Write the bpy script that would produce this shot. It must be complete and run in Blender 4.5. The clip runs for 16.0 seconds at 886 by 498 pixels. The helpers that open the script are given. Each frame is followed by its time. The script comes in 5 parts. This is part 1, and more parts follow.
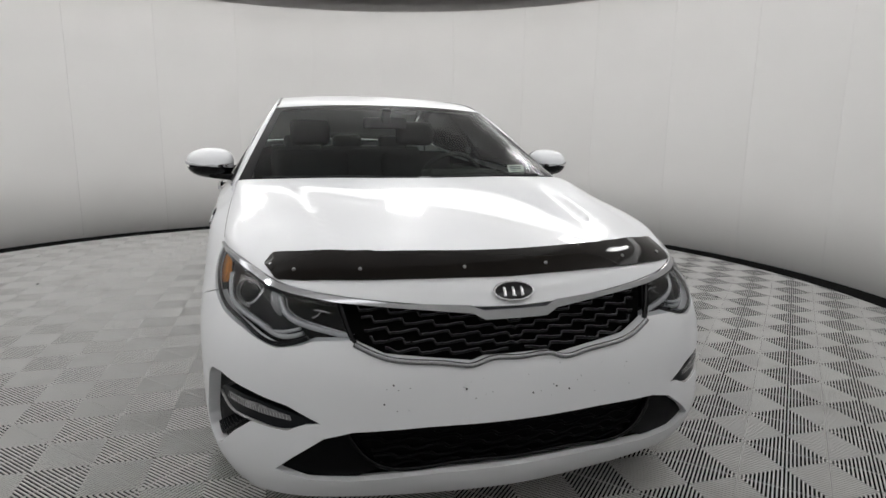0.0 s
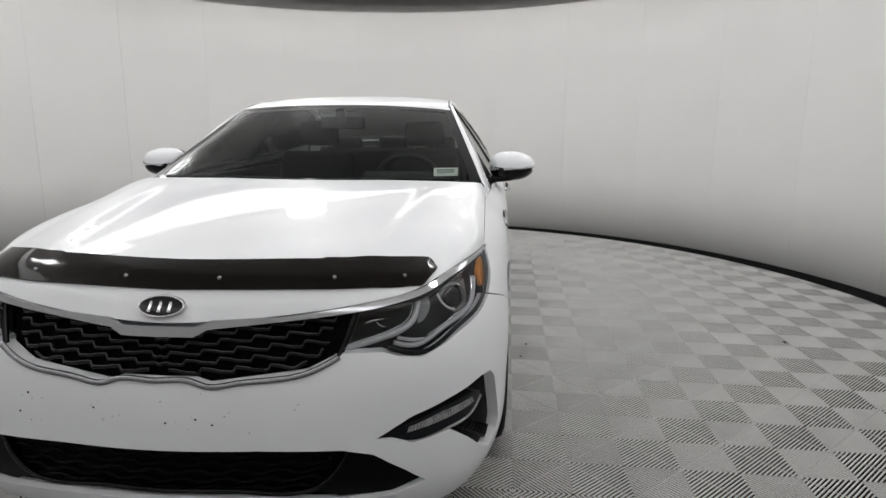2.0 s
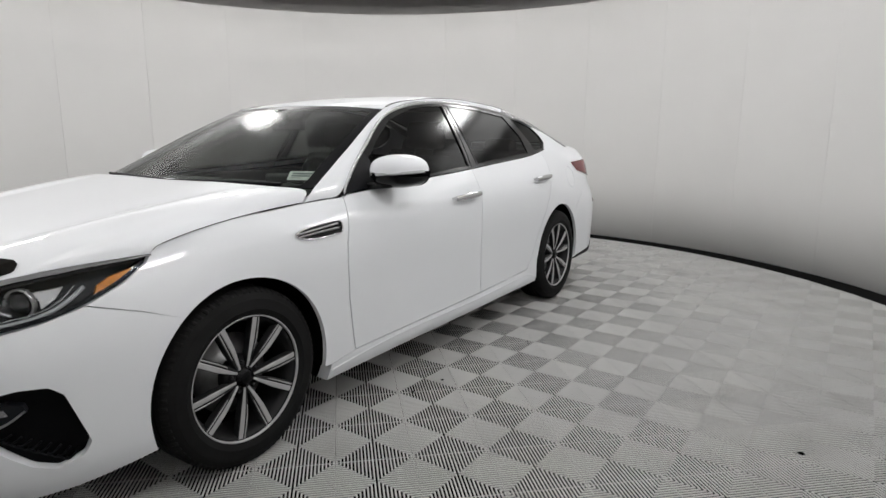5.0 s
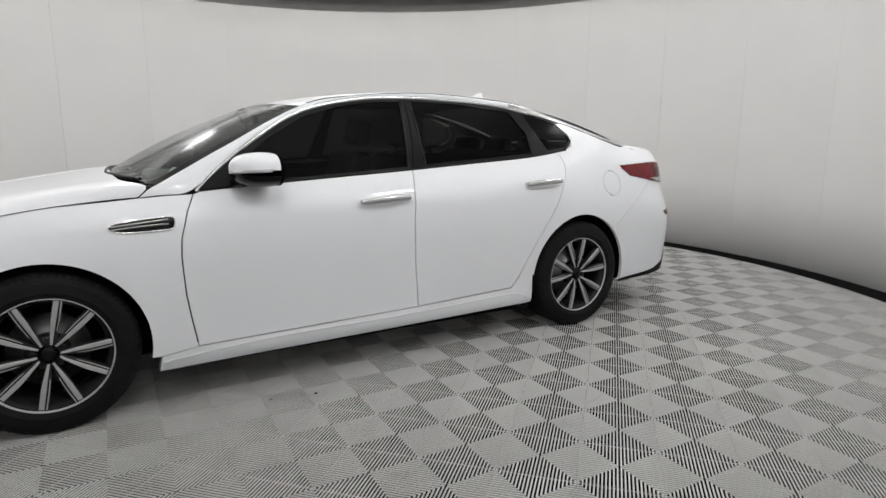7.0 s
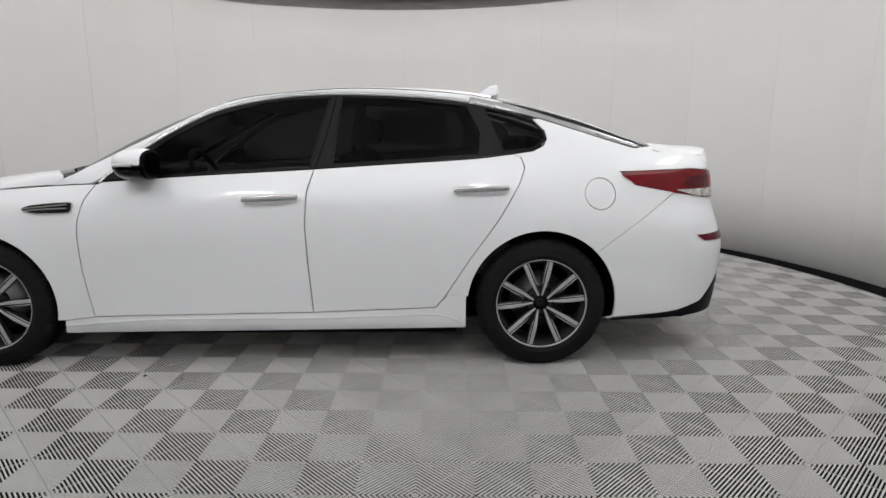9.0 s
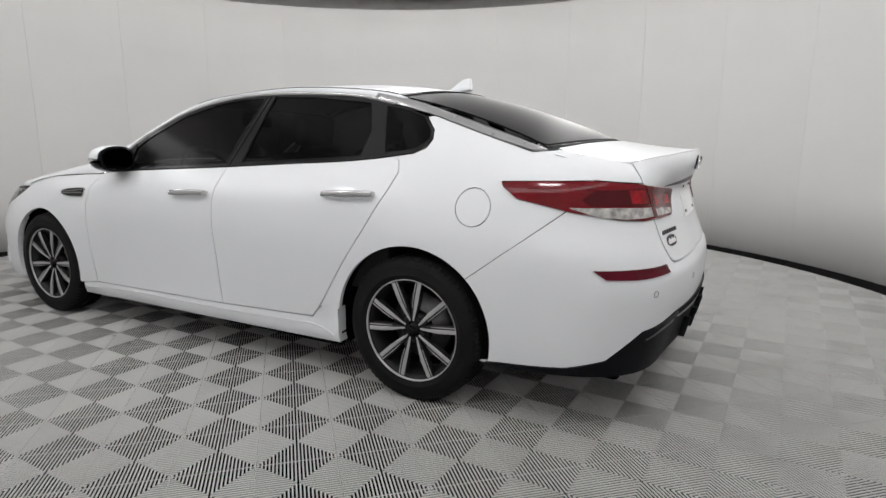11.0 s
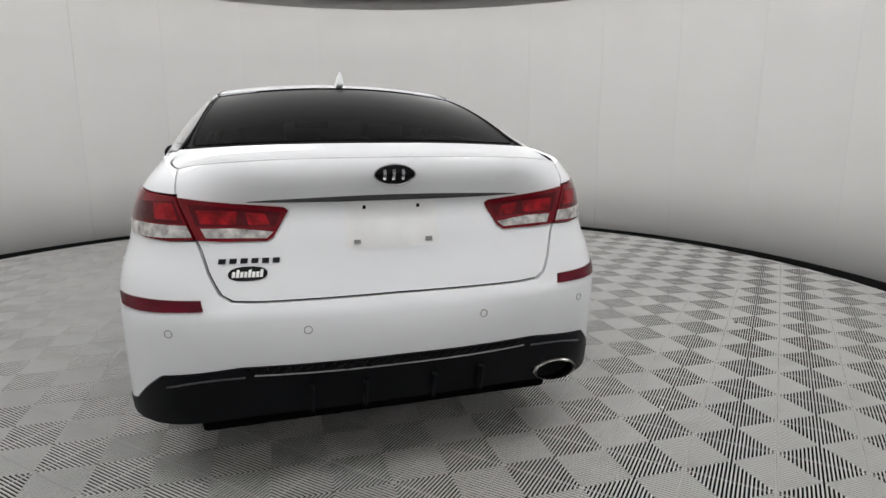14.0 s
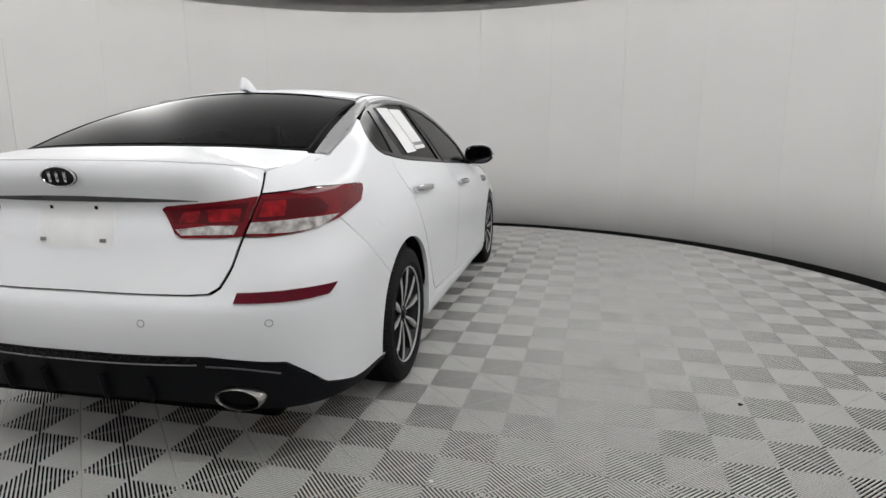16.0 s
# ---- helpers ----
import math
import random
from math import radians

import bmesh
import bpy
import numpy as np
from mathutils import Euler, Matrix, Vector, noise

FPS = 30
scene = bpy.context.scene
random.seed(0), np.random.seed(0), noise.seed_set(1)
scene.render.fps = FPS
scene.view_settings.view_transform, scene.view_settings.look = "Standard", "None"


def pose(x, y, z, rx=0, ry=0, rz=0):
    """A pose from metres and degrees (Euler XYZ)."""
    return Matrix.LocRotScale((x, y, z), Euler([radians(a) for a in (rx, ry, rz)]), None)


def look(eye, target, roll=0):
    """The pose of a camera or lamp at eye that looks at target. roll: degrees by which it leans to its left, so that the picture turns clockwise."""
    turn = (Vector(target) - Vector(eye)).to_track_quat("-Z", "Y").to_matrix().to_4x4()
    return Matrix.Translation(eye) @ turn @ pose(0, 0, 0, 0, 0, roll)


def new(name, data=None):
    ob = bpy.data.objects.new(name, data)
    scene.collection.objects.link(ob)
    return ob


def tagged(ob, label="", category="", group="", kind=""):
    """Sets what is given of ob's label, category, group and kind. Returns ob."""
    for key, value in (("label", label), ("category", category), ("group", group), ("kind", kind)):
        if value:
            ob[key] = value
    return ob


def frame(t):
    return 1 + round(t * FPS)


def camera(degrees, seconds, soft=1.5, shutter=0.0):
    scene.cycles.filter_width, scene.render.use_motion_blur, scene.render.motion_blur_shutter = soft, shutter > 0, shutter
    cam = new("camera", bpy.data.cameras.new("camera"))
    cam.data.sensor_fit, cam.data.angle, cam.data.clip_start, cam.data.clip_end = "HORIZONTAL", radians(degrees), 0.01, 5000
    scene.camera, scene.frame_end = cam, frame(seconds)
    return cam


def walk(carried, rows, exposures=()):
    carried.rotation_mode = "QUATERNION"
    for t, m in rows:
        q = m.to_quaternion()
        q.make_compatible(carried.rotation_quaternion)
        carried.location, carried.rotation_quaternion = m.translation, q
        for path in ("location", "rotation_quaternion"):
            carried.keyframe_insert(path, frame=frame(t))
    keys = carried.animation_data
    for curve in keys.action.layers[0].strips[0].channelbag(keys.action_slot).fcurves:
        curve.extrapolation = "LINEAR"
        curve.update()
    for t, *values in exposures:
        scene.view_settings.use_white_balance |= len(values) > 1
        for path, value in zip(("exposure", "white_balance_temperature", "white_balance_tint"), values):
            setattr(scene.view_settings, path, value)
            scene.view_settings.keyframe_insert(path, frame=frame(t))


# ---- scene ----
from mathutils.geometry import delaunay_2d_cdt

cam = camera(73.4, 16.0)
# seconds, eye x y z, yaw, pitch, roll: a round of 4.1 m radius about the middle of the drum
PATH = [
    (0, 3.829, -0.660, 1.192, 73.62, -10.86, 0.71),
    (0.5, 3.851, -0.257, 1.192, 79.14, -10.79, 0.68),
    (1, 3.833, 0.142, 1.192, 84.56, -10.85, 0.64),
    (1.5, 3.783, 0.504, 1.192, 89.74, -10.83, 0.54),
    (2, 3.709, 0.831, 1.192, 94.49, -10.83, 0.46),
    (2.5, 3.611, 1.143, 1.192, 99.18, -10.75, 0.28),
    (3, 3.512, 1.394, 1.192, 103.18, -10.66, 0.20),
    (3.5, 3.377, 1.675, 1.192, 107.54, -10.65, 0.10),
    (4, 3.194, 1.988, 1.192, 112.45, -10.59, 0.25),
    (4.5, 2.971, 2.301, 1.192, 117.89, -10.64, 0.25),
    (5, 2.709, 2.603, 1.192, 123.56, -10.69, 0.25),
    (5.5, 2.403, 2.891, 1.192, 129.49, -10.74, 0.25),
    (6, 2.053, 3.158, 1.192, 135.72, -10.79, 0.25),
    (6.5, 1.655, 3.397, 1.192, 142.28, -10.84, 0.25),
    (7, 1.215, 3.597, 1.192, 149.04, -10.88, 0.25),
    (7.5, 0.745, 3.746, 1.192, 156.06, -11.02, 0.28),
    (8, 0.216, 3.843, 1.192, 163.60, -11.05, 0.26),
    (8.5, -0.313, 3.870, 1.192, 171.22, -11.09, 0.16),
    (9, -0.836, 3.830, 1.192, 178.73, -11.09, 0.17),
    (9.5, -1.348, 3.724, 1.192, 186.23, -11.10, 0.18),
    (10, -1.842, 3.554, 1.192, 193.70, -11.10, 0.18),
    (10.5, -2.308, 3.324, 1.192, 201.15, -11.11, 0.19),
    (11, -2.739, 3.039, 1.192, 208.55, -11.11, 0.20),
    (11.5, -3.128, 2.704, 1.192, 215.78, -11.19, 0.18),
    (12, -3.473, 2.323, 1.192, 223.02, -11.09, 0.13),
    (12.5, -3.774, 1.893, 1.192, 230.33, -11.03, 0.16),
    (13, -4.016, 1.429, 1.192, 237.60, -11.14, 0.14),
    (13.5, -4.197, 0.940, 1.192, 245.02, -11.13, -0.07),
    (14, -4.317, 0.421, 1.192, 252.69, -11.13, -0.06),
    (14.5, -4.369, -0.131, 1.192, 260.57, -10.98, -0.15),
    (15, -4.349, -0.657, 1.192, 267.75, -11.03, -0.18),
    (15.5, -4.261, -1.181, 1.192, 275.18, -11.02, -0.24),
    (16, -4.113, -1.672, 1.192, 282.38, -10.92, -0.26),
]


def eye_pose(x, y, z, yaw, pitch, roll):
    a, b = radians(yaw), radians(pitch)
    way = Vector((-math.sin(a) * math.cos(b), math.cos(a) * math.cos(b), math.sin(b)))
    return look((x, y, z), Vector((x, y, z)) + way, roll)


walk(cam, [(row[0], eye_pose(*row[1:])) for row in PATH])

# ---- light: a broad round diffuser over the drum, an added fill band and small lamps round it ----
MID = (-.2598, -.2400)
world = bpy.data.worlds.new("world")
scene.world = world
world.use_nodes = True
world.node_tree.nodes["Background"].inputs[0].default_value = (0.9, 0.95, 1.0, 1)
world.node_tree.nodes["Background"].inputs[1].default_value = 0.02
scene.view_settings.exposure = 0.0


SOFT_R, SOFT_UP = 2.5, 3.36
SPOT_GLOW, FILL_GLOW = 44.0, 2.5
glow = bpy.data.lights.new("soft_light", "AREA")
glow.shape, glow.size, glow.energy, glow.color = "DISK", 2 * SOFT_R, 27, (1.0, .995, .995)
new("soft_light", glow).matrix_world = pose(MID[0], MID[1], SOFT_UP)


# ---- materials ----
def nodes_of(name):
    m = bpy.data.materials.new(name)
    m.use_nodes = True
    t = m.node_tree
    return m, t, t.nodes["Principled BSDF"]


def noise_node(t, scale, detail=3.0, coords="Object"):
    tc, n = t.nodes.new("ShaderNodeTexCoord"), t.nodes.new("ShaderNodeTexNoise")
    n.inputs["Scale"].default_value, n.inputs["Detail"].default_value = scale, detail
    t.links.new(tc.outputs[coords], n.inputs["Vector"])
    return n.outputs["Fac"]


def ramp_node(t, fac, lo, hi, c0, c1):
    r = t.nodes.new("ShaderNodeValToRGB")
    r.color_ramp.elements[0].position, r.color_ramp.elements[1].position = lo, hi
    r.color_ramp.elements[0].color, r.color_ramp.elements[1].color = (*c0, 1), (*c1, 1)
    t.links.new(fac, r.inputs["Fac"])
    return r.outputs["Color"]


def plain(name, colour, rough=.5, metal=0.0, coat=0.0, spread=.06, scale=6.0, bump=0.0, bump_scale=300.0, spec=.5, rough_spread=.08):
    """A painted, moulded or metal surface with broad and fine variation."""
    m, t, b = nodes_of(name)
    lo, hi = [c * (1 - spread) for c in colour], [min(1, c * (1 + spread * .6)) for c in colour]
    t.links.new(ramp_node(t, noise_node(t, scale, 5), .3, .7, lo, hi), b.inputs["Base Color"])
    r = t.nodes.new("ShaderNodeMapRange")
    r.inputs["To Min"].default_value, r.inputs["To Max"].default_value = max(.02, rough - rough_spread), rough + rough_spread
    t.links.new(noise_node(t, scale * 4, 4), r.inputs["Value"])
    t.links.new(r.outputs[0], b.inputs["Roughness"])
    b.inputs["Metallic"].default_value = metal
    b.inputs["Specular IOR Level"].default_value = spec
    b.inputs["Coat Weight"].default_value, b.inputs["Coat Roughness"].default_value = coat, .04
    if bump:
        k = t.nodes.new("ShaderNodeBump")
        k.inputs["Strength"].default_value, k.inputs["Distance"].default_value = bump, .002
        t.links.new(noise_node(t, bump_scale, 3), k.inputs["Height"])
        t.links.new(k.outputs["Normal"], b.inputs["Normal"])
    return m


def tinted_glass(name, tint, gloss_rough=.0, ior=1.13):
    """A thin pane: what is behind shows through the tint, under a Fresnel gloss."""
    m, t, b = nodes_of(name)
    t.nodes.remove(b)
    out = t.nodes["Material Output"]
    mix, clear, gloss, fres = (t.nodes.new("ShaderNode" + k) for k in ("MixShader", "BsdfTransparent", "BsdfGlossy", "Fresnel"))
    clear.inputs["Color"].default_value, gloss.inputs["Roughness"].default_value = (*tint, 1), gloss_rough
    fres.inputs["IOR"].default_value = ior
    t.links.new(fres.outputs[0], mix.inputs[0])
    t.links.new(clear.outputs[0], mix.inputs[1])
    t.links.new(gloss.outputs[0], mix.inputs[2])
    t.links.new(mix.outputs[0], out.inputs["Surface"])
    return m


PAINT = plain("white_pearl_paint", (.785, .80, .825), .40, 0, .48, .012, 2.0, spec=.2, rough_spread=.03)
GLOSS_BLACK = plain("gloss_black", (.003, .003, .004), .16, spec=.22, rough_spread=.05)
BLACK_PLASTIC = plain("black_plastic", (.005, .0055, .007), .5, spec=.14, spread=.2, bump=.15, bump_scale=900)
BLACK_DEEP = plain("black_moulding", (.0025, .0025, .003), .5, spec=.08, spread=.3)
DARK_LINER = plain("dark_liner", (.004, .004, .004), .9, spread=.3, spec=.05)
RUBBER = plain("tyre_rubber", (.009, .009, .009), .72, spec=.16, spread=.25, scale=14, bump=.2, bump_scale=400)
CHROME = plain("chrome", (.62, .62, .63), .08, 1.0, spread=.03, rough_spread=.04)
LIP_GREY = plain("dark_lip_grey", (.045, .045, .047), .35, spec=.3, spread=.1)
SATIN = plain("satin_trim", (.34, .34, .34), .30, .9, spread=.05)
WINDOW_TRIM = plain("window_trim", (.50, .50, .51), .18, 1.0, spread=.04)
# chrome for the grille bars, with dim reflections put into its base colour
DIMMED_CHROME = plain("dimmed_chrome", (.34, .345, .36), .12, 1.0, spread=.08, rough_spread=.04)
GRILLE_EDGE = plain("grille_edge", (.09, .09, .10), .30, .6)
MACHINED = plain("machined_alloy", (.46, .46, .465), .42, .35, spread=.08, scale=30)
RIM_DARK = plain("dark_rim_paint", (.018, .018, .019), .35, spec=.2, spread=.15)
STEEL = plain("brake_steel", (.30, .30, .30), .45, 1.0, spread=.2, scale=20)
FRIT = plain("black_frit", (.003, .003, .004), .12, spec=.06)
REAR_FRIT = plain("black_rear_frit", (.006, .006, .006), .40, spec=.10)
CLOTH = plain("black_cloth", (.012, .012, .013), .9, spread=.25, scale=25, bump=.4, bump_scale=1200)
TRIM_GREY = plain("light_headliner", (.33, .34, .32), .8, spread=.06)
DASH = plain("dark_dashboard", (.016, .016, .017), .65, spread=.2, bump=.3, bump_scale=700)
RED_LENS = plain("red_lens", (.15, .002, .007), .08, spec=.3, coat=.1, spread=.25, scale=10)
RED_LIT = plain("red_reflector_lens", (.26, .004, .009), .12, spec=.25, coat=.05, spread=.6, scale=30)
RED_DARK = plain("dark_red_lens", (.075, .0015, .005), .10, spec=.25, coat=.05, spread=.2)
TAIL_CLEAR = plain("clear_tail_lens", (.46, .44, .43), .20, 0, .3, .65, 34)
CLEAR_LENS = plain("clear_ribbed_lens", (.30, .30, .31), .25, .3, .3, .5, 40)
REFLECTOR = plain("dark_red_reflector", (.10, .003, .012), .18, spec=.2, spread=.2, scale=12)
AMBER = plain("amber_lens", (.70, .24, .02), .2, spec=.3, coat=.2, spread=.25, scale=30)
LAMP_DARK = plain("lamp_housing", (.008, .009, .011), .32, spec=.2, spread=.3)
LAMP_GREY = plain("grey_lamp_trim", (.17, .172, .18), .35, .5, spread=.15)
LAMP_SILVER = plain("lamp_reflector", (.62, .63, .65), .14, .9, spread=.08)
LIGHT_BAR = plain("light_guide", (.50, .51, .53), .25, .1, .3, .08, 30)
WHITE_CARD = plain("white_paper", (.82, .82, .82), .6)
INK = plain("grey_ink", (.25, .26, .28), .7)
SMOKE = plain("smoked_acrylic", (.008, .0065, .0055), .09, spec=.09, spread=.2)
MIRROR = plain("mirror_glass", (.05, .05, .055), .03, 1.0, spread=.01, rough_spread=.01)
FADED = plain("scuffed_paint", (.785, .79, .795), .42, spread=.07, scale=9)
CLEAR = tinted_glass("clear_cover", (.93, .94, .95), ior=1.28)
EXHAUST = plain("dull_exhaust_steel", (.26, .25, .24), .22, 1.0, spread=.25, scale=20)
SCREEN_GLASS = tinted_glass("windscreen_glass", (.66, .73, .68), .20, ior=1.16)
SIDE_GLASS = tinted_glass("tinted_side_glass", (.10, .10, .10), .12, ior=1.17)
REAR_GLASS = tinted_glass("tinted_rear_glass", (.09, .09, .088), .42, ior=1.08)


def wall_material():
    m, t, b = nodes_of("white_wall_sheet")
    t.links.new(ramp_node(t, noise_node(t, .9, 4), .3, .75, (.715, .708, .697), (.755, .748, .737)), b.inputs["Base Color"])
    b.inputs["Roughness"].default_value = .55
    k = t.nodes.new("ShaderNodeBump")
    k.inputs["Strength"].default_value, k.inputs["Distance"].default_value = .08, .01
    t.links.new(noise_node(t, 2.5, 3), k.inputs["Height"])
    t.links.new(k.outputs["Normal"], b.inputs["Normal"])
    return m


def tile_material():
    m, t, b = nodes_of("grey_ribbed_tile")
    info = t.nodes.new("ShaderNodeObjectInfo")
    geo = t.nodes.new("ShaderNodeNewGeometry")
    wear = ramp_node(t, noise_node(t, 1.3, 6, "Generated"), .35, .75, (.55, .55, .542), (.63, .63, .622))
    tint = t.nodes.new("ShaderNodeMixRGB")
    tint.blend_type = "MULTIPLY"
    tint.inputs[0].default_value = 1
    pick = ramp_node(t, info.outputs["Random"], 0, 1, (.93, .93, .93), (1.0, 1.0, .99))
    t.links.new(wear, tint.inputs[1])
    t.links.new(pick, tint.inputs[2])
    n = t.nodes.new("ShaderNodeTexNoise")
    n.inputs["Scale"].default_value, n.inputs["Detail"].default_value = 3.0, 8
    t.links.new(geo.outputs["Position"], n.inputs["Vector"])
    dirt = t.nodes.new("ShaderNodeMixRGB")
    dirt.inputs[2].default_value = (.36, .355, .345, 1)
    t.links.new(ramp_node(t, n.outputs["Fac"], .56, .74, (0, 0, 0), (.45, .45, .45)), dirt.inputs[0])
    t.links.new(tint.outputs[0], dirt.inputs[1])
    t.links.new(dirt.outputs[0], b.inputs["Base Color"])
    b.inputs["Roughness"].default_value = .42
    return m


WALL, TILE = wall_material(), tile_material()
CEILING = plain("grey_ceiling_cloth", (.64, .627, .615), .85, spread=.05)
GAP_BLACK = plain("black_skirting", (.004, .004, .004), .75, spec=.08)
SLAB = plain("dark_underfloor", (.006, .006, .006), .9, spread=.3, spec=.1)
# glow of the added band that brightens walls and car sides
FILL_PANEL, _, fill_bsdf = nodes_of("added_fill_glow")
fill_bsdf.inputs["Emission Color"].default_value = (1.0, .995, .99, 1)
fill_bsdf.inputs["Emission Strength"].default_value = FILL_GLOW
SPOT_PANEL, _, spot_bsdf = nodes_of("lit_lamp_panel")
spot_bsdf.inputs["Emission Color"].default_value = (1.0, .995, .99, 1)
spot_bsdf.inputs["Emission Strength"].default_value = SPOT_GLOW
LAMP_WHITE = plain("white_lamp_casing", (.75, .75, .75), .45)


# ---- builders ----
def mesh_object(name, bm, material, parent=None, label="", smooth=True, shape=None):
    me = bpy.data.meshes.new(name)
    bm.to_mesh(me)
    bm.free()
    if smooth:
        me.polygons.foreach_set("use_smooth", [True] * len(me.polygons))
    me.materials.append(material)
    ob = new(name, me)
    if parent:
        ob.parent = parent
    if shape is not None:
        ob.matrix_local = shape
    if label:
        tagged(ob, label)
    return ob


def part(name, bm, material, parent, label="", smooth=True):
    return mesh_object(name, bm, material, parent, label, smooth)


def rounded(points, rounds=2):
    """Cuts the corners of a closed outline, so that it runs in a curve."""
    p = np.asarray(points, float)
    for _ in range(rounds):
        q = np.roll(p, -1, axis=0)
        p = np.stack([p * .75 + q * .25, p * .25 + q * .75], 1).reshape(-1, 2)
    return p


def eased(points, r=.04, rounds=3):
    """Rounds only the corners of a closed outline, about r wide."""
    return rounded(dense(np.asarray(points, float), r), rounds)


def fine_line(points, n=40):
    """A smooth open line through the points."""
    p = np.asarray(points, float)
    d = np.r_[0, np.cumsum(np.linalg.norm(np.diff(p, axis=0), axis=1))]
    return spline(d, p)(np.linspace(0, d[-1], n))


# added fill: a glowing band that runs round above the wall, out of view
def inside(poly, pts):
    x, y = pts[:, 0], pts[:, 1]
    hit = np.zeros(len(pts), bool)
    a, b = poly, np.roll(poly, -1, axis=0)
    for (x0, y0), (x1, y1) in zip(a, b):
        if y0 != y1:
            hit ^= ((y0 > y) != (y1 > y)) & (x < (x1 - x0) * (y - y0) / (y1 - y0) + x0)
    return hit


def dense(poly, step):
    out = []
    for a, b in zip(poly, np.roll(poly, -1, axis=0)):
        n = max(1, int(math.ceil(np.linalg.norm(b - a) / step)))
        out += [a + (b - a) * i / n for i in range(n)]
    return np.array(out)


def patch_mesh(outline, surface, out=0.0, thick=.012, step=.035, holes=(), stretch=(1.0, 1.0)):
    """A piece of a surface, cut out along an outline, with a rim that is thick metres deep."""
    k = np.array(stretch)
    loops = [dense(np.asarray(o, float) * k, step) for o in (outline, *holes)]
    area = lambda p: np.sum(p[:, 0] * np.roll(p[:, 1], -1) - p[:, 1] * np.roll(p[:, 0], -1))
    loops = [p if (area(p) > 0) == (i == 0) else p[::-1] for i, p in enumerate(loops)]
    lo, hi = loops[0].min(0), loops[0].max(0)
    gx, gy = np.meshgrid(np.arange(lo[0] + step / 2, hi[0], step), np.arange(lo[1] + step / 2, hi[1], step))
    gx = gx + (np.arange(gx.shape[0]) % 2)[:, None] * step * .5
    grid = np.stack([gx.ravel(), gy.ravel()], 1)
    keep = inside(loops[0], grid)
    for h in loops[1:]:
        keep &= ~inside(h, grid)
    grid = grid[keep]
    border = np.concatenate(loops)
    if len(grid):
        near = np.array([np.min(np.hypot(*(border - g).T)) for g in grid])
        grid = grid[near > step * .45]
    pts = np.concatenate([border, grid]) if len(grid) else border
    edges, at = [], 0
    for p in loops:
        edges += [(at + i, at + (i + 1) % len(p)) for i in range(len(p))]
        at += len(p)
    got = delaunay_2d_cdt([Vector(p) for p in pts], edges, [], 0, 1e-7)
    vs = np.array([(v.x, v.y) for v in got[0]])
    mids = np.array([vs[list(f)].mean(0) for f in got[2]])
    good = inside(loops[0], mids)
    for h in loops[1:]:
        good &= ~inside(h, mids)
    bm = bmesh.new()
    keep_n, is_rim = bm.verts.layers.float_vector.new("bent"), bm.faces.layers.int.new("rim")
    uu, vv = vs[:, 0] / k[0], vs[:, 1] / k[1]
    top = [bm.verts.new(p) for p in surface(uu, vv, out)]
    du, dv = 2e-3 / k[0], 2e-3 / k[1]
    nor = np.cross(surface(uu + du, vv, out) - surface(uu - du, vv, out), surface(uu, vv + dv, out) - surface(uu, vv - dv, out))
    nor /= np.linalg.norm(nor, axis=1, keepdims=True) + 1e-12
    for v, n in zip(top, nor):
        v[keep_n] = Vector(n)
    for f, g in zip(got[2], good):
        if g:
            bm.faces.new([top[i] for i in f])
    if thick:
        low = surface(vs[:, 0] / k[0], vs[:, 1] / k[1], out - thick)
        rim = [e for e in bm.edges if len(e.link_faces) == 1]
        bm.verts.index_update()
        below = {}
        for e in rim:
            for v in e.verts:
                if v.index not in below:
                    below[v.index] = bm.verts.new(low[v.index])
        for e in rim:
            lp = e.link_loops[0]
            a, b = lp.vert, lp.link_loop_next.vert
            bm.faces.new((b, a, below[a.index], below[b.index]))[is_rim] = 1
            e.smooth = False
    loose = [v for v in bm.verts if not v.link_faces]
    if loose:
        bmesh.ops.delete(bm, geom=loose, context="VERTS")
    return bm


def patch(name, outline, material, parent, label="", surface=None, **kw):
    """A part cut from a surface; its face takes the surface's own normals, so that reflections run true."""
    ob = part(name, patch_mesh(outline, surface or skin, **kw), material, parent, label)
    me = ob.data
    bent, rim = me.attributes["bent"], me.attributes["rim"]
    n = np.empty(len(me.vertices) * 3)
    bent.data.foreach_get("vector", n)
    n = n.reshape(-1, 3)
    flags = np.empty(len(me.polygons), int)
    rim.data.foreach_get("value", flags)
    corner = np.empty(len(me.loops), int)
    me.loops.foreach_get("vertex_index", corner)
    out = n[corner]
    sign = None
    for p in me.polygons:
        if flags[p.index]:
            out[p.loop_start:p.loop_start + p.loop_total] = p.normal
        else:
            q = np.array(p.normal)
            w = out[p.loop_start:p.loop_start + p.loop_total]
            w[(w @ q) < 0] *= -1
    me.normals_split_custom_set(out.tolist())
    me.attributes.remove(me.attributes["bent"])
    me.attributes.remove(me.attributes["rim"])
    return ob


def flip(outline):
    return [(-u, v) for u, v in outline]


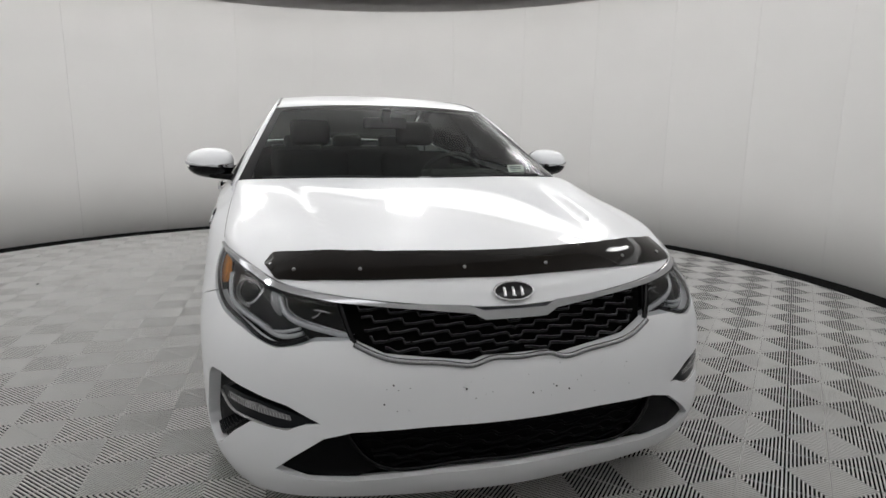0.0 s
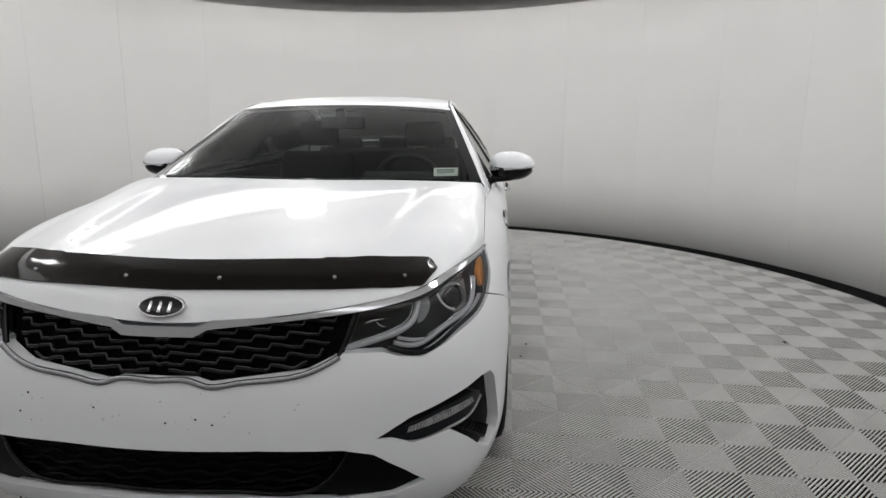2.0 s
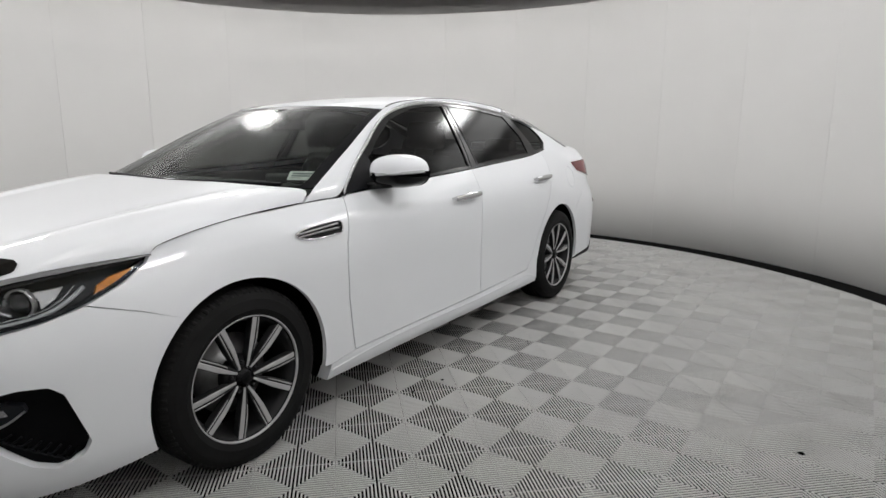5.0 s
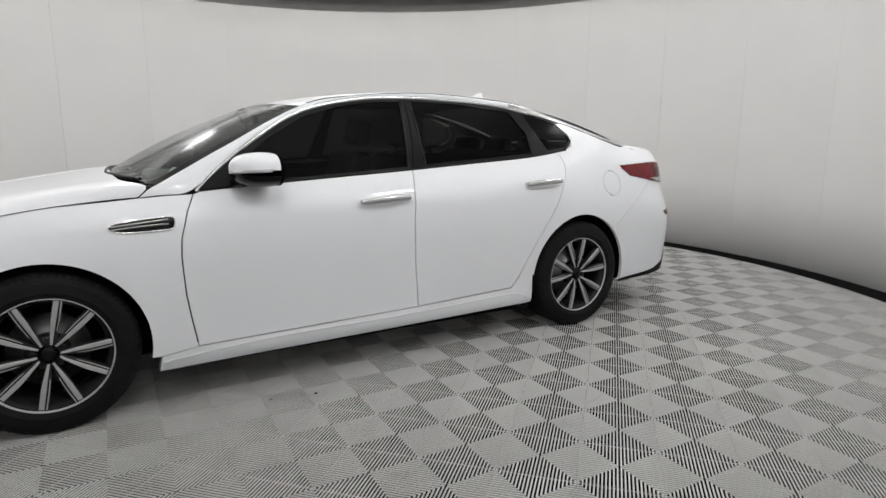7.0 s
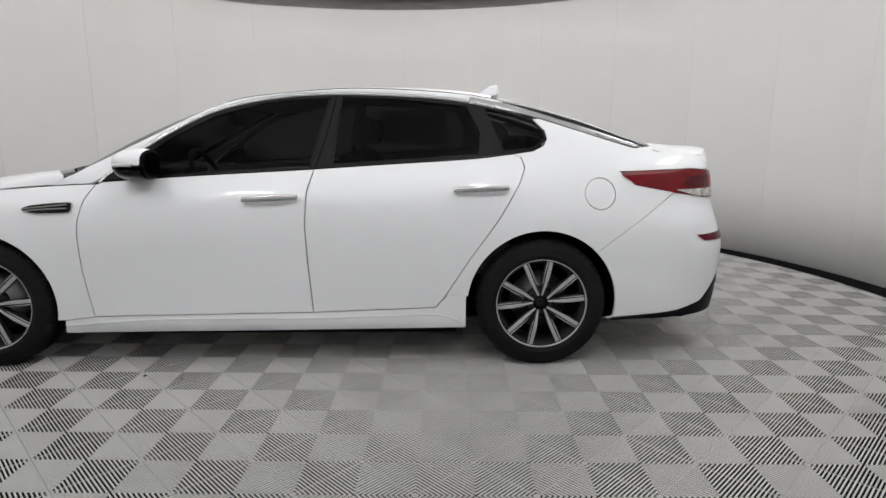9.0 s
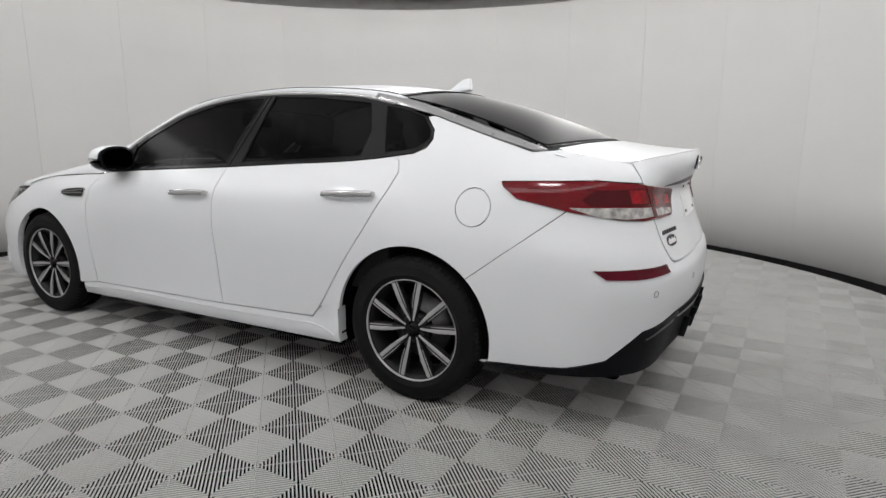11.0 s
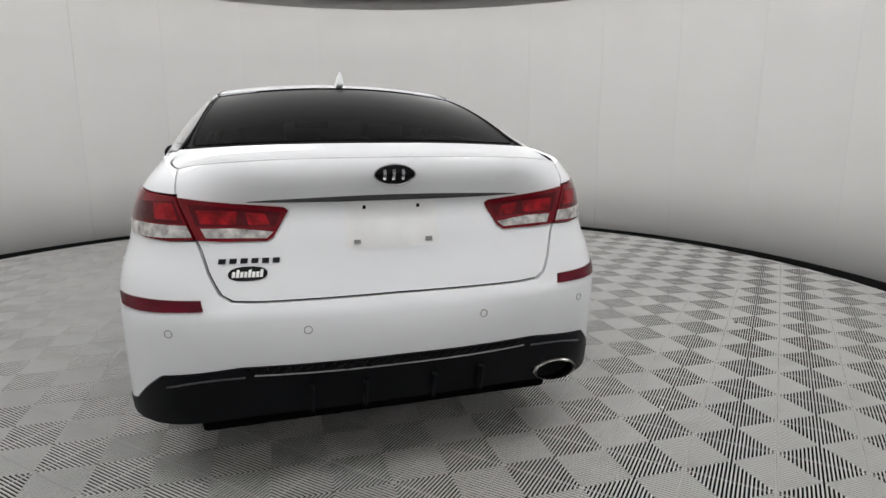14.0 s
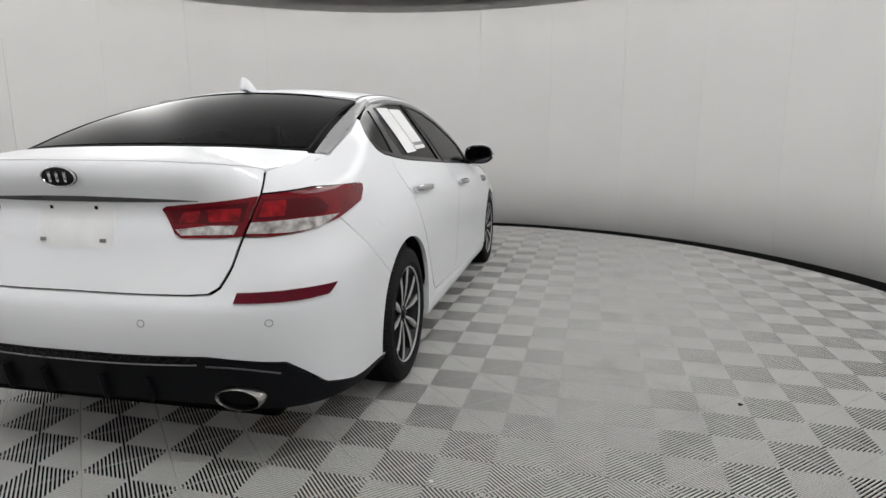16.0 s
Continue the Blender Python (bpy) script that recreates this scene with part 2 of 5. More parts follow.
def sweep_mesh(path, normals, width, height, sink=.002, closed=False, taper=None):
    """A bar with a rounded back along a path that lies on a surface."""
    p, n = np.asarray(path, float), np.asarray(normals, float)
    n /= np.linalg.norm(n, axis=1, keepdims=True)
    t = np.gradient(p, axis=0) if not closed else np.roll(p, -1, 0) - np.roll(p, 1, 0)
    t /= np.linalg.norm(t, axis=1, keepdims=True) + 1e-12
    b = np.cross(n, t)
    prof = [(-.5, -sink), (-.5, height * .55), (-.3, height), (.3, height), (.5, height * .55), (.5, -sink)]
    bm = bmesh.new()
    rings = []
    for i in range(len(p)):
        w = width * (taper[i] if taper is not None else 1)
        rings.append([bm.verts.new(p[i] + b[i] * (u * w) + n[i] * h) for u, h in prof])
    for i in range(len(p) if closed else len(p) - 1):
        a, c = rings[i], rings[(i + 1) % len(p)]
        for j in range(5):
            bm.faces.new((a[j], a[j + 1], c[j + 1], c[j]))
    if not closed:
        bm.faces.new(rings[0])
        bm.faces.new(rings[-1][::-1])
    return bm


def strip(name, line, width, height, material, parent, label="", surface=None, out=0.0, n=60, closed=False, taper=None):
    """A bar along a line given in a surface's own coordinates."""
    surface = surface or skin
    q = fine_line(line, n) if not closed else np.asarray(line, float)
    p = surface(q[:, 0], q[:, 1], out)
    return part(name, sweep_mesh(p, surface(q[:, 0], q[:, 1], out + .01) - p, width, height, closed=closed, taper=taper), material, parent, label)


def lathe_mesh(profile, steps=64, axis="Y"):
    """Turns a profile of (radius, place along the axis) round."""
    bm = bmesh.new()
    rings = []
    for k in range(steps):
        a = 2 * math.pi * k / steps
        c, s = math.cos(a), math.sin(a)
        rings.append([bm.verts.new((r * c, w, r * s) if axis == "Y" else (r * c, r * s, w)) for r, w in profile])
    for k in range(steps):
        a, b = rings[k], rings[(k + 1) % steps]
        for j in range(len(profile) - 1):
            bm.faces.new((a[j], b[j], b[j + 1], a[j + 1]))
    bmesh.ops.remove_doubles(bm, verts=bm.verts, dist=1e-6)
    bmesh.ops.recalc_face_normals(bm, faces=bm.faces)
    return bm


def block_mesh(size, bevel=.01, segments=2, m=None):
    bm = bmesh.new()
    bmesh.ops.create_cube(bm, size=1, matrix=Matrix.Diagonal((*size, 1)))
    if bevel:
        bmesh.ops.bevel(bm, geom=bm.edges[:], offset=bevel, segments=segments, profile=.6, affect="EDGES")
    if m is not None:
        bm.transform(m)
    return bm


def shaped(bm, f):
    for v in bm.verts:
        v.co = Vector(f(v.co))
    return bm


def sharpen(bm, degrees=35):
    bm.normal_update()
    for e in bm.edges:
        if len(e.link_faces) == 2 and e.calc_face_angle(0) > radians(degrees):
            e.smooth = False
    return bm

# ---- the car's outer skin: a plan curve round the car, drawn in by a depth that follows the height ----
def spline(xs, ys):
    """A natural cubic through the given knots, as a function of arrays."""
    xs, ys = np.asarray(xs, float), np.asarray(ys, float)
    n, h = len(xs), np.diff(xs)
    a = np.zeros((n, n))
    b = np.zeros((n,) + ys.shape[1:])
    a[0, 0] = a[-1, -1] = 1
    for i in range(1, n - 1):
        a[i, i - 1], a[i, i], a[i, i + 1] = h[i - 1], 2 * (h[i - 1] + h[i]), h[i]
        b[i] = 3 * ((ys[i + 1] - ys[i]) / h[i] - (ys[i] - ys[i - 1]) / h[i - 1])
    c = np.linalg.solve(a, b)

    def at(x):
        x = np.clip(np.asarray(x, float), xs[0], xs[-1])
        i = np.clip(np.searchsorted(xs, x) - 1, 0, n - 2)
        d, hi = x - xs[i], h[i]
        if ys.ndim > 1:
            d, hi = d[..., None], hi[..., None]
        s = (ys[i + 1] - ys[i]) / hi - hi * (2 * c[i] + c[i + 1]) / 3
        return ys[i] + s * d + c[i] * d**2 + (c[i + 1] - c[i]) / (3 * hi) * d**3
    return at


PLAN = np.array([
    (2.360, 0), (2.338, .25), (2.275, .55), (2.170, .74), (2.000, .848), (1.750, .902), (1.400, .920), (.900, .926), (0, .930),
    (-.900, .926), (-1.400, .918), (-1.800, .898), (-2.080, .872), (-2.260, .825), (-2.380, .72), (-2.455, .50), (-2.492, .25), (-2.502, 0)])
_run = np.r_[0, np.cumsum(np.hypot(*np.diff(PLAN, axis=0).T))]
# the mirrored ends keep the curve square to the middle line
_ends = np.r_[-_run[2:0:-1], _run, 2 * _run[-1] - _run[-2:-4:-1]]
_knots = np.r_[PLAN[2:0:-1] * (1, -1), PLAN, PLAN[-2:-4:-1] * (1, -1)]
plan = spline(_ends, _knots)
S_END = _run[-1]
_fine = np.linspace(0, S_END, 2001)
_fx = plan(_fine)


def s_of_x(x):
    """Where along the plan curve the side stands at x."""
    return np.interp(-np.asarray(x, float), -_fx[:, 0], _fine)


def s_of_y(y, front=True):
    half = _fine < S_END / 2 if front else _fine > S_END / 2
    a, b = _fx[half, 1], _fine[half]
    return np.interp(y, a if front else a[::-1], b if front else b[::-1])


LEVELS = (.16, .22, .30, .42, .55, .68, .80, .88, .95, 1.02, 1.12, 1.24, 1.40)
STATIONS = [
    (0.0, (.060, .016, -.012, -.008, .008, .048, .130, .25, .36, .45, .55, .65, .75)),
    (s_of_y(.45), (.060, .016, -.012, -.008, .008, .050, .130, .25, .36, .45, .55, .65, .75)),
    (s_of_y(.80), (.045, .012, -.006, -.004, .004, .042, .125, .22, .32, .40, .50, .60, .70)),
    (s_of_x(1.75), (.04, .016, .004, 0, .000, .022, .078, .14, .21, .28, .36, .45, .56)),
    (s_of_x(1.20), (.04, .016, .006, .002, 0, .002, .018, .060, .145, .20, .27, .36, .48)),
    (s_of_x(.50), (.060, .022, .016, .014, .010, .002, .004, .018, .062, .110, .172, .255, .372)),
    (s_of_x(-.30), (.060, .022, .016, .014, .010, .002, .003, .014, .050, .100, .165, .248, .368)),
    (s_of_x(-1.00), (.055, .020, .014, .010, .006, .000, .004, .014, .040, .088, .155, .240, .365)),
    (s_of_x(-1.60), (.040, .016, .006, 0, 0, .002, .014, .036, .060, .088, .145, .228, .360)),
    (s_of_x(-2.05), (.040, .016, .004, 0, 0, .002, .016, .030, .048, .078, .170, .30, .45)),
    (s_of_y(.72, False), (.08, .040, .016, .004, -.008, -.002, .030, .046, .056, .074, .150, .30, .45)),
    (s_of_y(.45, False), (.11, .070, .040, .014, -.008, .004, .050, .073, .090, .064, .070, .25, .40)),
    (S_END, (.12, .080, .045, .016, -.004, .014, .058, .076, .094, .064, .056, .22, .40)),
]
_st = np.array([s for s, _ in STATIONS])
_profiles = [spline(LEVELS, d) for _, d in STATIONS]


def depth(s, z):
    """How far the skin is drawn in at s and height z."""
    s, z = np.broadcast_arrays(np.asarray(s, float), np.asarray(z, float))
    d = np.array([p(z.ravel()) for p in _profiles])
    s1 = s.ravel()
    i = np.clip(np.searchsorted(_st, s1) - 1, 0, len(_st) - 2)
    k = np.arange(len(s1))
    u = (s1 - _st[i]) / (_st[i + 1] - _st[i])
    u = u * u * (3 - 2 * u) * .5 + u * .5
    return (d[i, k] * (1 - u) + d[i + 1, k] * u).reshape(s.shape)


def skin(s, z, out=0.0):
    """Places on the skin; negative s is the other side of the car."""
    s, z = np.broadcast_arrays(np.asarray(s, float), np.asarray(z, float))
    a, sign = np.abs(s), np.where(s < 0, -1.0, 1.0)
    sign, a = np.where(a > S_END, -sign, sign), np.where(a > S_END, 2 * S_END - a, a)
    p, q = plan(a), plan(a + 1e-3) - plan(a - 1e-3)
    t = q / np.linalg.norm(q, axis=-1, keepdims=True)
    d = depth(a, z) - out
    x, y = p[..., 0] + t[..., 1] * -d, p[..., 1] + t[..., 0] * d
    nose, tail = np.clip((x - 1.75) / .55, 0, 1), np.clip((-x - 1.95) / .45, 0, 1)
    x = x + .030 * nose * nose * (3 - 2 * nose) + .014 * tail * tail * (3 - 2 * tail)
    corner, low, ledge = np.clip((-x - 1.80) / .28, 0, 1), np.clip((.86 - z) / .14, 0, 1), np.clip((.690 - z) / .045, 0, 1)
    corner, low, ledge = (k * k * (3 - 2 * k) for k in (corner, low, ledge))
    x, y = x - .011 * tail * ledge, y * (1 + .026 * corner * low)
    return np.stack([x, y * sign, z], -1)


# ---- further surfaces of the car ----
def curve3(points):
    p = np.asarray(points, float)
    return spline(np.linspace(0, 1, len(p)), p)


_nose = spline((0, .10, .326, .52, .669, .887, 1.095, 1.286), (.722, .724, .738, .757, .775, .803, .822, .829))
_rise = spline((0, .02, .07, .15, .32, .57, .82, 1), (0, .16, .34, .45, .60, .77, .91, 1))

_gentle = spline((0, .1, .3, .6, 1), (0, .15, .43, .75, 1))


def lifted(f):
    """Gives a surface of (u, v) a third argument: metres out along its normal."""
    def g(u, v, out=0.0):
        u, v = np.broadcast_arrays(np.asarray(u, float), np.asarray(v, float))
        p = f(u, v)
        if not np.any(out):
            return p
        e = 1e-3
        n = np.cross(f(u + e, v) - f(u - e, v), f(u, v + e) - f(u, v - e))
        return p + n / (np.linalg.norm(n, axis=-1, keepdims=True) + 1e-12) * np.asarray(out)[..., None]
    return g


@lifted
def hood(q, v):
    """q: -1 to 1 across (the driver's side is +1), v: 0 at the nose to 1 at the cowl."""
    a = np.abs(q)
    f = skin(q * 1.286, _nose(a * 1.286))
    k = np.clip((v - .45) / .5, 0, 1)
    k = k * k * (3 - 2 * k)
    rear_z = (1.002 - .070 * a**2.2) * (1 - k) + (1.004 - .016 * a**2 - .055 * a**24) * k
    rear_x = 1.10 - .14 * a**4 + .075 * np.clip((a - .95) / .05, 0, 1)
    w = np.where(a < .66, .92 * np.exp(-((a - .66) / .26) ** 2), .30 + .62 * np.exp(-((a - .66) / .16) ** 2))
    c = np.clip(v, 0, 1)
    r = _rise(c) * (1 - w) + _gentle(c) * w + (v < 0) * v * 3
    z = f[..., 2] + (rear_z - f[..., 2]) * r
    x = f[..., 0] + (rear_x - f[..., 0]) * v
    y = f[..., 1]
    fold = (.45 + .14 * v) * np.sign(y)
    z = z + .007 * np.sin(np.pi * np.clip(v, 0, 1)) * np.tanh((np.abs(y) - np.abs(fold)) / .025)
    return np.stack([x, y * (1 - .004 * v), z], -1)


def screen_surface(base_mid, base_corner, top_mid, top_corner, bulge, power=2.0, hold=0.0):
    bm_, bc, tm, tc = (np.array(p, float) for p in (base_mid, base_corner, top_mid, top_corner))

    @lifted
    def f(q, v):
        a = np.abs(q)[..., None] ** power
        lo, hi = bm_ + (bc - bm_) * a, tm + (tc - tm) * a
        p = lo + (hi - lo) * v[..., None]
        p[..., 1] = q * (bc[1] + (tc[1] - bc[1]) * v)
        s = 1 if bm_[0] > 0 else -1
        p += bulge * (4 * v * (1 - v) * (1 - hold * np.clip(np.abs(q), 0, 1) ** 4))[..., None] * np.array([.5 * s, 0, .86])
        return p
    return f


windscreen = screen_surface((1.13, 0, .975), (.950, .796, .985), (.335, 0, 1.360), (.262, .604, 1.337), .032, 2.8, .85)
_rear = screen_surface((-2.03, 0, 1.156), (-1.935, .665, 1.136), (-1.215, 0, 1.412), (-1.13, .582, 1.368), .026)
rear_screen = lambda q, v, out=0.0: _rear(-np.asarray(q), v, out)

_low = [skin(s_of_x(x), z) for x, z in ((1.037, .931), (.92, .938), (.835, .948), (.73, 1.022), (.60, 1.122), (.38, 1.258), (.06, 1.364), (-.342, 1.399), (-.669, 1.392), (-1.039, 1.359), (-1.225, 1.318))]
_top = [windscreen(.996, v, .001) for v in (0, .10, .22, .36, .55)] + [(.262, .604, 1.337), (-.02, .575, 1.395), (-.35, .556, 1.423), (-.70, .558, 1.420), (-1.05, .572, 1.393), (-1.22, .590, 1.357)]
rail_low, rail_top = curve3(_low), curve3(_top)
_edge = np.array([rail_top(t) for t in np.linspace(0.25, 1, 200)])
_mid_z = spline((-1.3, -1.215, -.9, -.6, -.3, 0, .335, .45), (1.398, 1.414, 1.451, 1.459, 1.446, 1.417, 1.362, 1.335))


def side_rail(side):
    @lifted
    def f(u, v):
        a, b = rail_low(u), rail_top(u)
        p = a + (b - a) * v[..., None]
        p += .010 * np.sin(np.pi * v)[..., None] * np.array([.1, .75, .65])
        p[..., 1] *= side
        return p
    return f


@lifted
def roof(q, v):
    """v: 0 over the windscreen to 1 over the rear glass."""
    a2 = q * q
    x = (.335 - .073 * a2) * (1 - v) + (-1.215 + .06 * a2) * v
    ey = np.interp(-x, -_edge[:, 0], _edge[:, 1])
    ez = np.interp(-x, -_edge[:, 0], _edge[:, 2])
    zc = _mid_z(x)
    return np.stack([x, q * ey, zc - (zc - ez) * np.abs(q) ** 2.3], -1)


@lifted
def deck(q, v):
    """The boot's top: v: 0 at the glass to 1 at the lip; q runs to the driver's side."""
    a = np.abs(q)
    lo = np.stack([-2.045 + .06 * a**2, q * .690, 1.158 - .022 * a**2.5], -1)
    s = S_END - a * (S_END - 5.402)
    hi = skin(s, 1.118 - .036 * a**3)
    hi[..., 1] *= np.where(q < 0, -1, 1)
    p = lo + (hi - lo) * v[..., None]
    p[..., 2] += -.006 * np.sin(np.pi * v) + .004 * v**6
    return p


# ---- the car ----
def X(*pairs):
    """Outline points given by x and z on the side of the car."""
    return [(float(s_of_x(x)), z) for x, z in pairs]


def arch(x0, r, a0, a1, n=22, z0=.334):
    """An arc round a wheel's middle, in degrees from the front, upwards."""
    return X(*[(x0 + r * math.cos(radians(a0 + (a1 - a0) * i / n)), z0 + r * math.sin(radians(a0 + (a1 - a0) * i / n))) for i in range(n + 1)])


car = new("car")
car.location = (0, 0, -.006)
FRONT_AXLE, REAR_AXLE = 1.4055, -1.4085
tagged(car, "white four-door sedan with smoked hood deflector on grey tile floor", "car")

# front bumper with its openings
LOWER = [(0, .275), (.25, .269), (.47, .254), (.60, .256), (.690, .282), (.630, .330), (.550, .385), (.472, .404), (.26, .412), (0, .414)]
lower_open = LOWER + [(-u, v) for u, v in LOWER[-2:0:-1]]
FOG = [(.555, .425), (.651, .473), (.768, .499), (.899, .517), (.963, .511), (.995, .483), (1.046, .325), (1.030, .290), (.965, .266), (.912, .290), (.832, .361), (.763, .410), (.700, .403), (.653, .400), (.600, .421)]
GRILLE_LOW = [(.100, .589), (.138, .577), (.385, .604), (.470, .640)]
half = GRILLE_LOW + [(.478, .647), (.586, .645), (.622, .632), (.691, .622), (.727, .631), (.823, .658), (.956, .681), (1.071, .7125), (1.213, .6715)]
half += arch(FRONT_AXLE, .372, 51, -19, 16) + [(1.00, .182), (.80, .172), (.40, .178)]
outline = half + [(0, .180)] + [(-u, v) for u, v in half[::-1]]
FOG = [tuple(p) for p in eased(FOG, .022, 2)]
bumper = patch("front_bumper", outline, PAINT, car, "white front bumper with stone chips", thick=.035, holes=(lower_open, FOG, flip(FOG)), step=.03)

# deep liners behind the openings
patch("lower_grille_liner", [(u * 1.05, v + (.02 if v > .35 else -.02)) for u, v in lower_open], BLACK_DEEP, car, out=-.05, thick=0)
for side in (1, -1):
    patch("fog_lamp_liner", [(side * u, v) for u, v in [(.53, .43), (.9, .54), (1.02, .50), (1.07, .30), (.95, .24)]], BLACK_DEEP, car, out=-.035, thick=0)
    lamp = patch("fog_lamp", [(side * u, v) for u, v in [(.565, .424), (.620, .445), (.745, .474), (.868, .480), (.905, .470), (.912, .452), (.860, .422), (.655, .400), (.625, .405)]], LAMP_DARK, car, "dark fog lamp with a clear ribbed lens", out=-.008, thick=.03, step=.02)
    patch("lens", [(side * u, v) for u, v in [(.640, .428), (.645, .441), (.743, .463), (.863, .466), (.871, .450), (.758, .441)]], CLEAR_LENS, lamp, out=-.005, thick=.004, step=.02)
    for k in range(22):
        u = .652 + k * .0095
        strip("lens_rib", [(side * u, .431 + k * .0009), (side * (u + .003), .444 + k * .0009)], .0018, .0012, SATIN, lamp, out=-.005, n=3)
    strip("lamp_trim", [(side * u, v) for u, v in [(.625, .406), (.655, .401), (.76, .411), (.86, .424), (.908, .456)]], .006, .004, SATIN, lamp, out=-.006, n=20)
    for k in range(9):
        u = .815 + k * .021
        strip("vent_rib", [(side * u, .395 - k * .014), (side * (u + .025), .375 - k * .014), (side * (u + .055), .388 - k * .012)], .005, .006, BLACK_PLASTIC, car, out=-.030, n=8)

# lower grille: frame, wings and waved bars
for side in (1, -1):
    patch("lower_grille_wing", [(side * u, v) for u, v in [(.70, .284), (.60, .256), (.46, .260), (.40, .288), (.45, .328), (.492, .393), (.55, .386), (.63, .335)]], BLACK_DEEP, car, out=-.022, thick=.03)
strip("lower_grille_rim", [(-.492, .392), (-.45, .328), (-.40, .288), (-.2, .285), (0, .286), (.2, .285), (.40, .288), (.45, .328), (.492, .392)], .012, .008, GLOSS_BLACK, car, out=-.030, n=90)


def wave_line(u0, u1, z0, z1, cell, height, shift=0.0):
    """Long flat dips joined by short steep slants, as in a woven mesh."""
    pts, u = [], u0 - cell * (1 - shift)
    while u < u1:
        for f, h in ((0, 0), (.10, -.9), (.22, -1), (.50, -.55), (.62, .1), (.80, .25), (.95, .2)):
            x = u + f * cell
            if u0 <= x <= u1:
                pts.append((x, z0 + (z1 - z0) * abs(x) / max(abs(u0), abs(u1)) + h * height))
        u += cell
    return pts


for k in range(5):
    z = .293 + .024 * k
    w = .40 + .018 * k
    strip("lower_grille_bar", wave_line(-w, w, z, z, .11, .009, .5 * (k % 2)), .007, .007, BLACK_DEEP, car, out=-.040, n=150)

# main grille
TOP_LINE = [(0, .694), (.098, .694), (.134, .712), (.300, .726), (.521, .744)]
grille_hole = [(-u, v) for u, v in TOP_LINE[:0:-1]] + TOP_LINE + [(.474, .648)] + [(u, v) for u, v in GRILLE_LOW[::-1]] + [(-u, v) for u, v in GRILLE_LOW] + [(-.474, .648)]
grille = patch("grille", [(u * 1.02, v) for u, v in grille_hole], DARK_LINER, car, "black grille with a woven wave mesh", out=-.045, thick=0)
def scallops(w, z0, lean, shift):
    """One row of the mesh from the middle to the end: a flat, a short tick up and a long slant down."""
    pts, u = [(0, z0)], -.088 * shift
    while u < w:
        for f, h in ((.04, 0), (.22, -.001), (.30, .0105), (.36, .0105), (.66, .0055), (.98, 0)):
            x = u + f * .088
            if .004 < x < w:
                pts.append((x, z0 + lean * x / .45 + h * (.75 + .35 * x / .45)))
        u += .088
    return pts


for k in range(6):
    z0, w = .594 + .0205 * k, .438 + .0105 * k
    half_row = [p for p in scallops(w, z0, .016 + .006 * k, .5 * (k % 2)) if p[1] < (.690 if p[0] < .11 else .706 + .04 * (p[0] - .11) / .41) and p[1] > np.interp(p[0], [0, .1, .138, .385, .47], [.594, .594, .584, .61, .645])]
    for side in (1, -1):
        seg = [(side * u, v) for u, v in half_row]
        for i, cut in enumerate(np.split(np.arange(len(seg)), [a + 1 for a in range(len(seg) - 1) if half_row[a + 1][0] - half_row[a][0] > .06])):
            piece = [seg[c] for c in cut]
            if len(piece) > 3:
                strip("grille_bar", piece, .010, .010, GLOSS_BLACK, grille, out=-.036, n=len(piece) * 3)
                strip("grille_edge", [(u, v + .005) for u, v in piece], .0018, .002, GRILLE_EDGE, grille, "fine grey edge of the mesh", out=-.0260, n=len(piece) * 3)
for side in (1, -1):
    strip("grille_end", [(side * .516, .738), (side * .495, .690), (side * .470, .640)], .016, .010, GLOSS_BLACK, car, out=-.012, n=12)
CHROME_TOP = [(.100, .718), (.140, .731), (.326, .739), (.52, .758), (.669, .776), (.775, .790), (.887, .804), (1.095, .823), (1.288, .8305)]
CHROME_LOW = [(1.288, .8275), (1.095, .815), (.887, .792), (.775, .776), (.669, .762), (.521, .744), (.300, .726), (.134, .711), (.098, .694)]
patch("grille_chrome", [(-u, v) for u, v in CHROME_TOP[::-1]] + CHROME_TOP + CHROME_LOW + [(-u, v) for u, v in CHROME_LOW[::-1]], DIMMED_CHROME, car, "polished chrome bar over the grille", out=.007, thick=.03, step=.014)
strip("grille_chrome_lower", [(-.47, .640), (-.385, .604), (-.20, .582), (-.138, .577), (-.100, .589), (0, .590), (.100, .589), (.138, .577), (.20, .582), (.385, .604), (.47, .640)], .015, .008, DIMMED_CHROME, car, n=120)


def oval(cu, cv, ru, rv, n=36):
    return [(cu + ru * math.cos(2 * math.pi * i / n), cv + rv * math.sin(2 * math.pi * i / n)) for i in range(n)]


def emblem(cu, cv, ru, rv, surface, scale=(1, 1)):
    badge = patch("emblem", oval(cu, cv, ru, rv), GLOSS_BLACK, car, "oval black emblem with a chrome rim", surface=surface, out=.010, thick=.012, step=.012, stretch=scale)
    strip("emblem_rim", oval(cu, cv, ru, rv, 60), .005, .004, CHROME, badge, surface=surface, out=.009, closed=True)
    for du, h in ((-.5, 1), (-.06, 1), (.40, 1)):
        strip("emblem_bar", [(cu + ru * du, cv - rv * .5), (cu + ru * (du + .02), cv), (cu + ru * du, cv + rv * .5)], .011, .003, CHROME, badge, surface=surface, out=.010, n=5)


emblem(0, .764, .064, .0225, lambda u, v, out=0.0: skin(u, v, np.asarray(out) + .004))

# hood and its deflector
patch("hood", [(-.998, .004), (-.5, .002), (0, .001), (.5, .002), (.998, .004), (.998, .996), (.6, .998), (0, 1), (-.6, .998), (-.998, .996)], PAINT, car, "white hood with two soft folds", surface=hood, stretch=(.82, 1.1), step=.03, thick=.02)


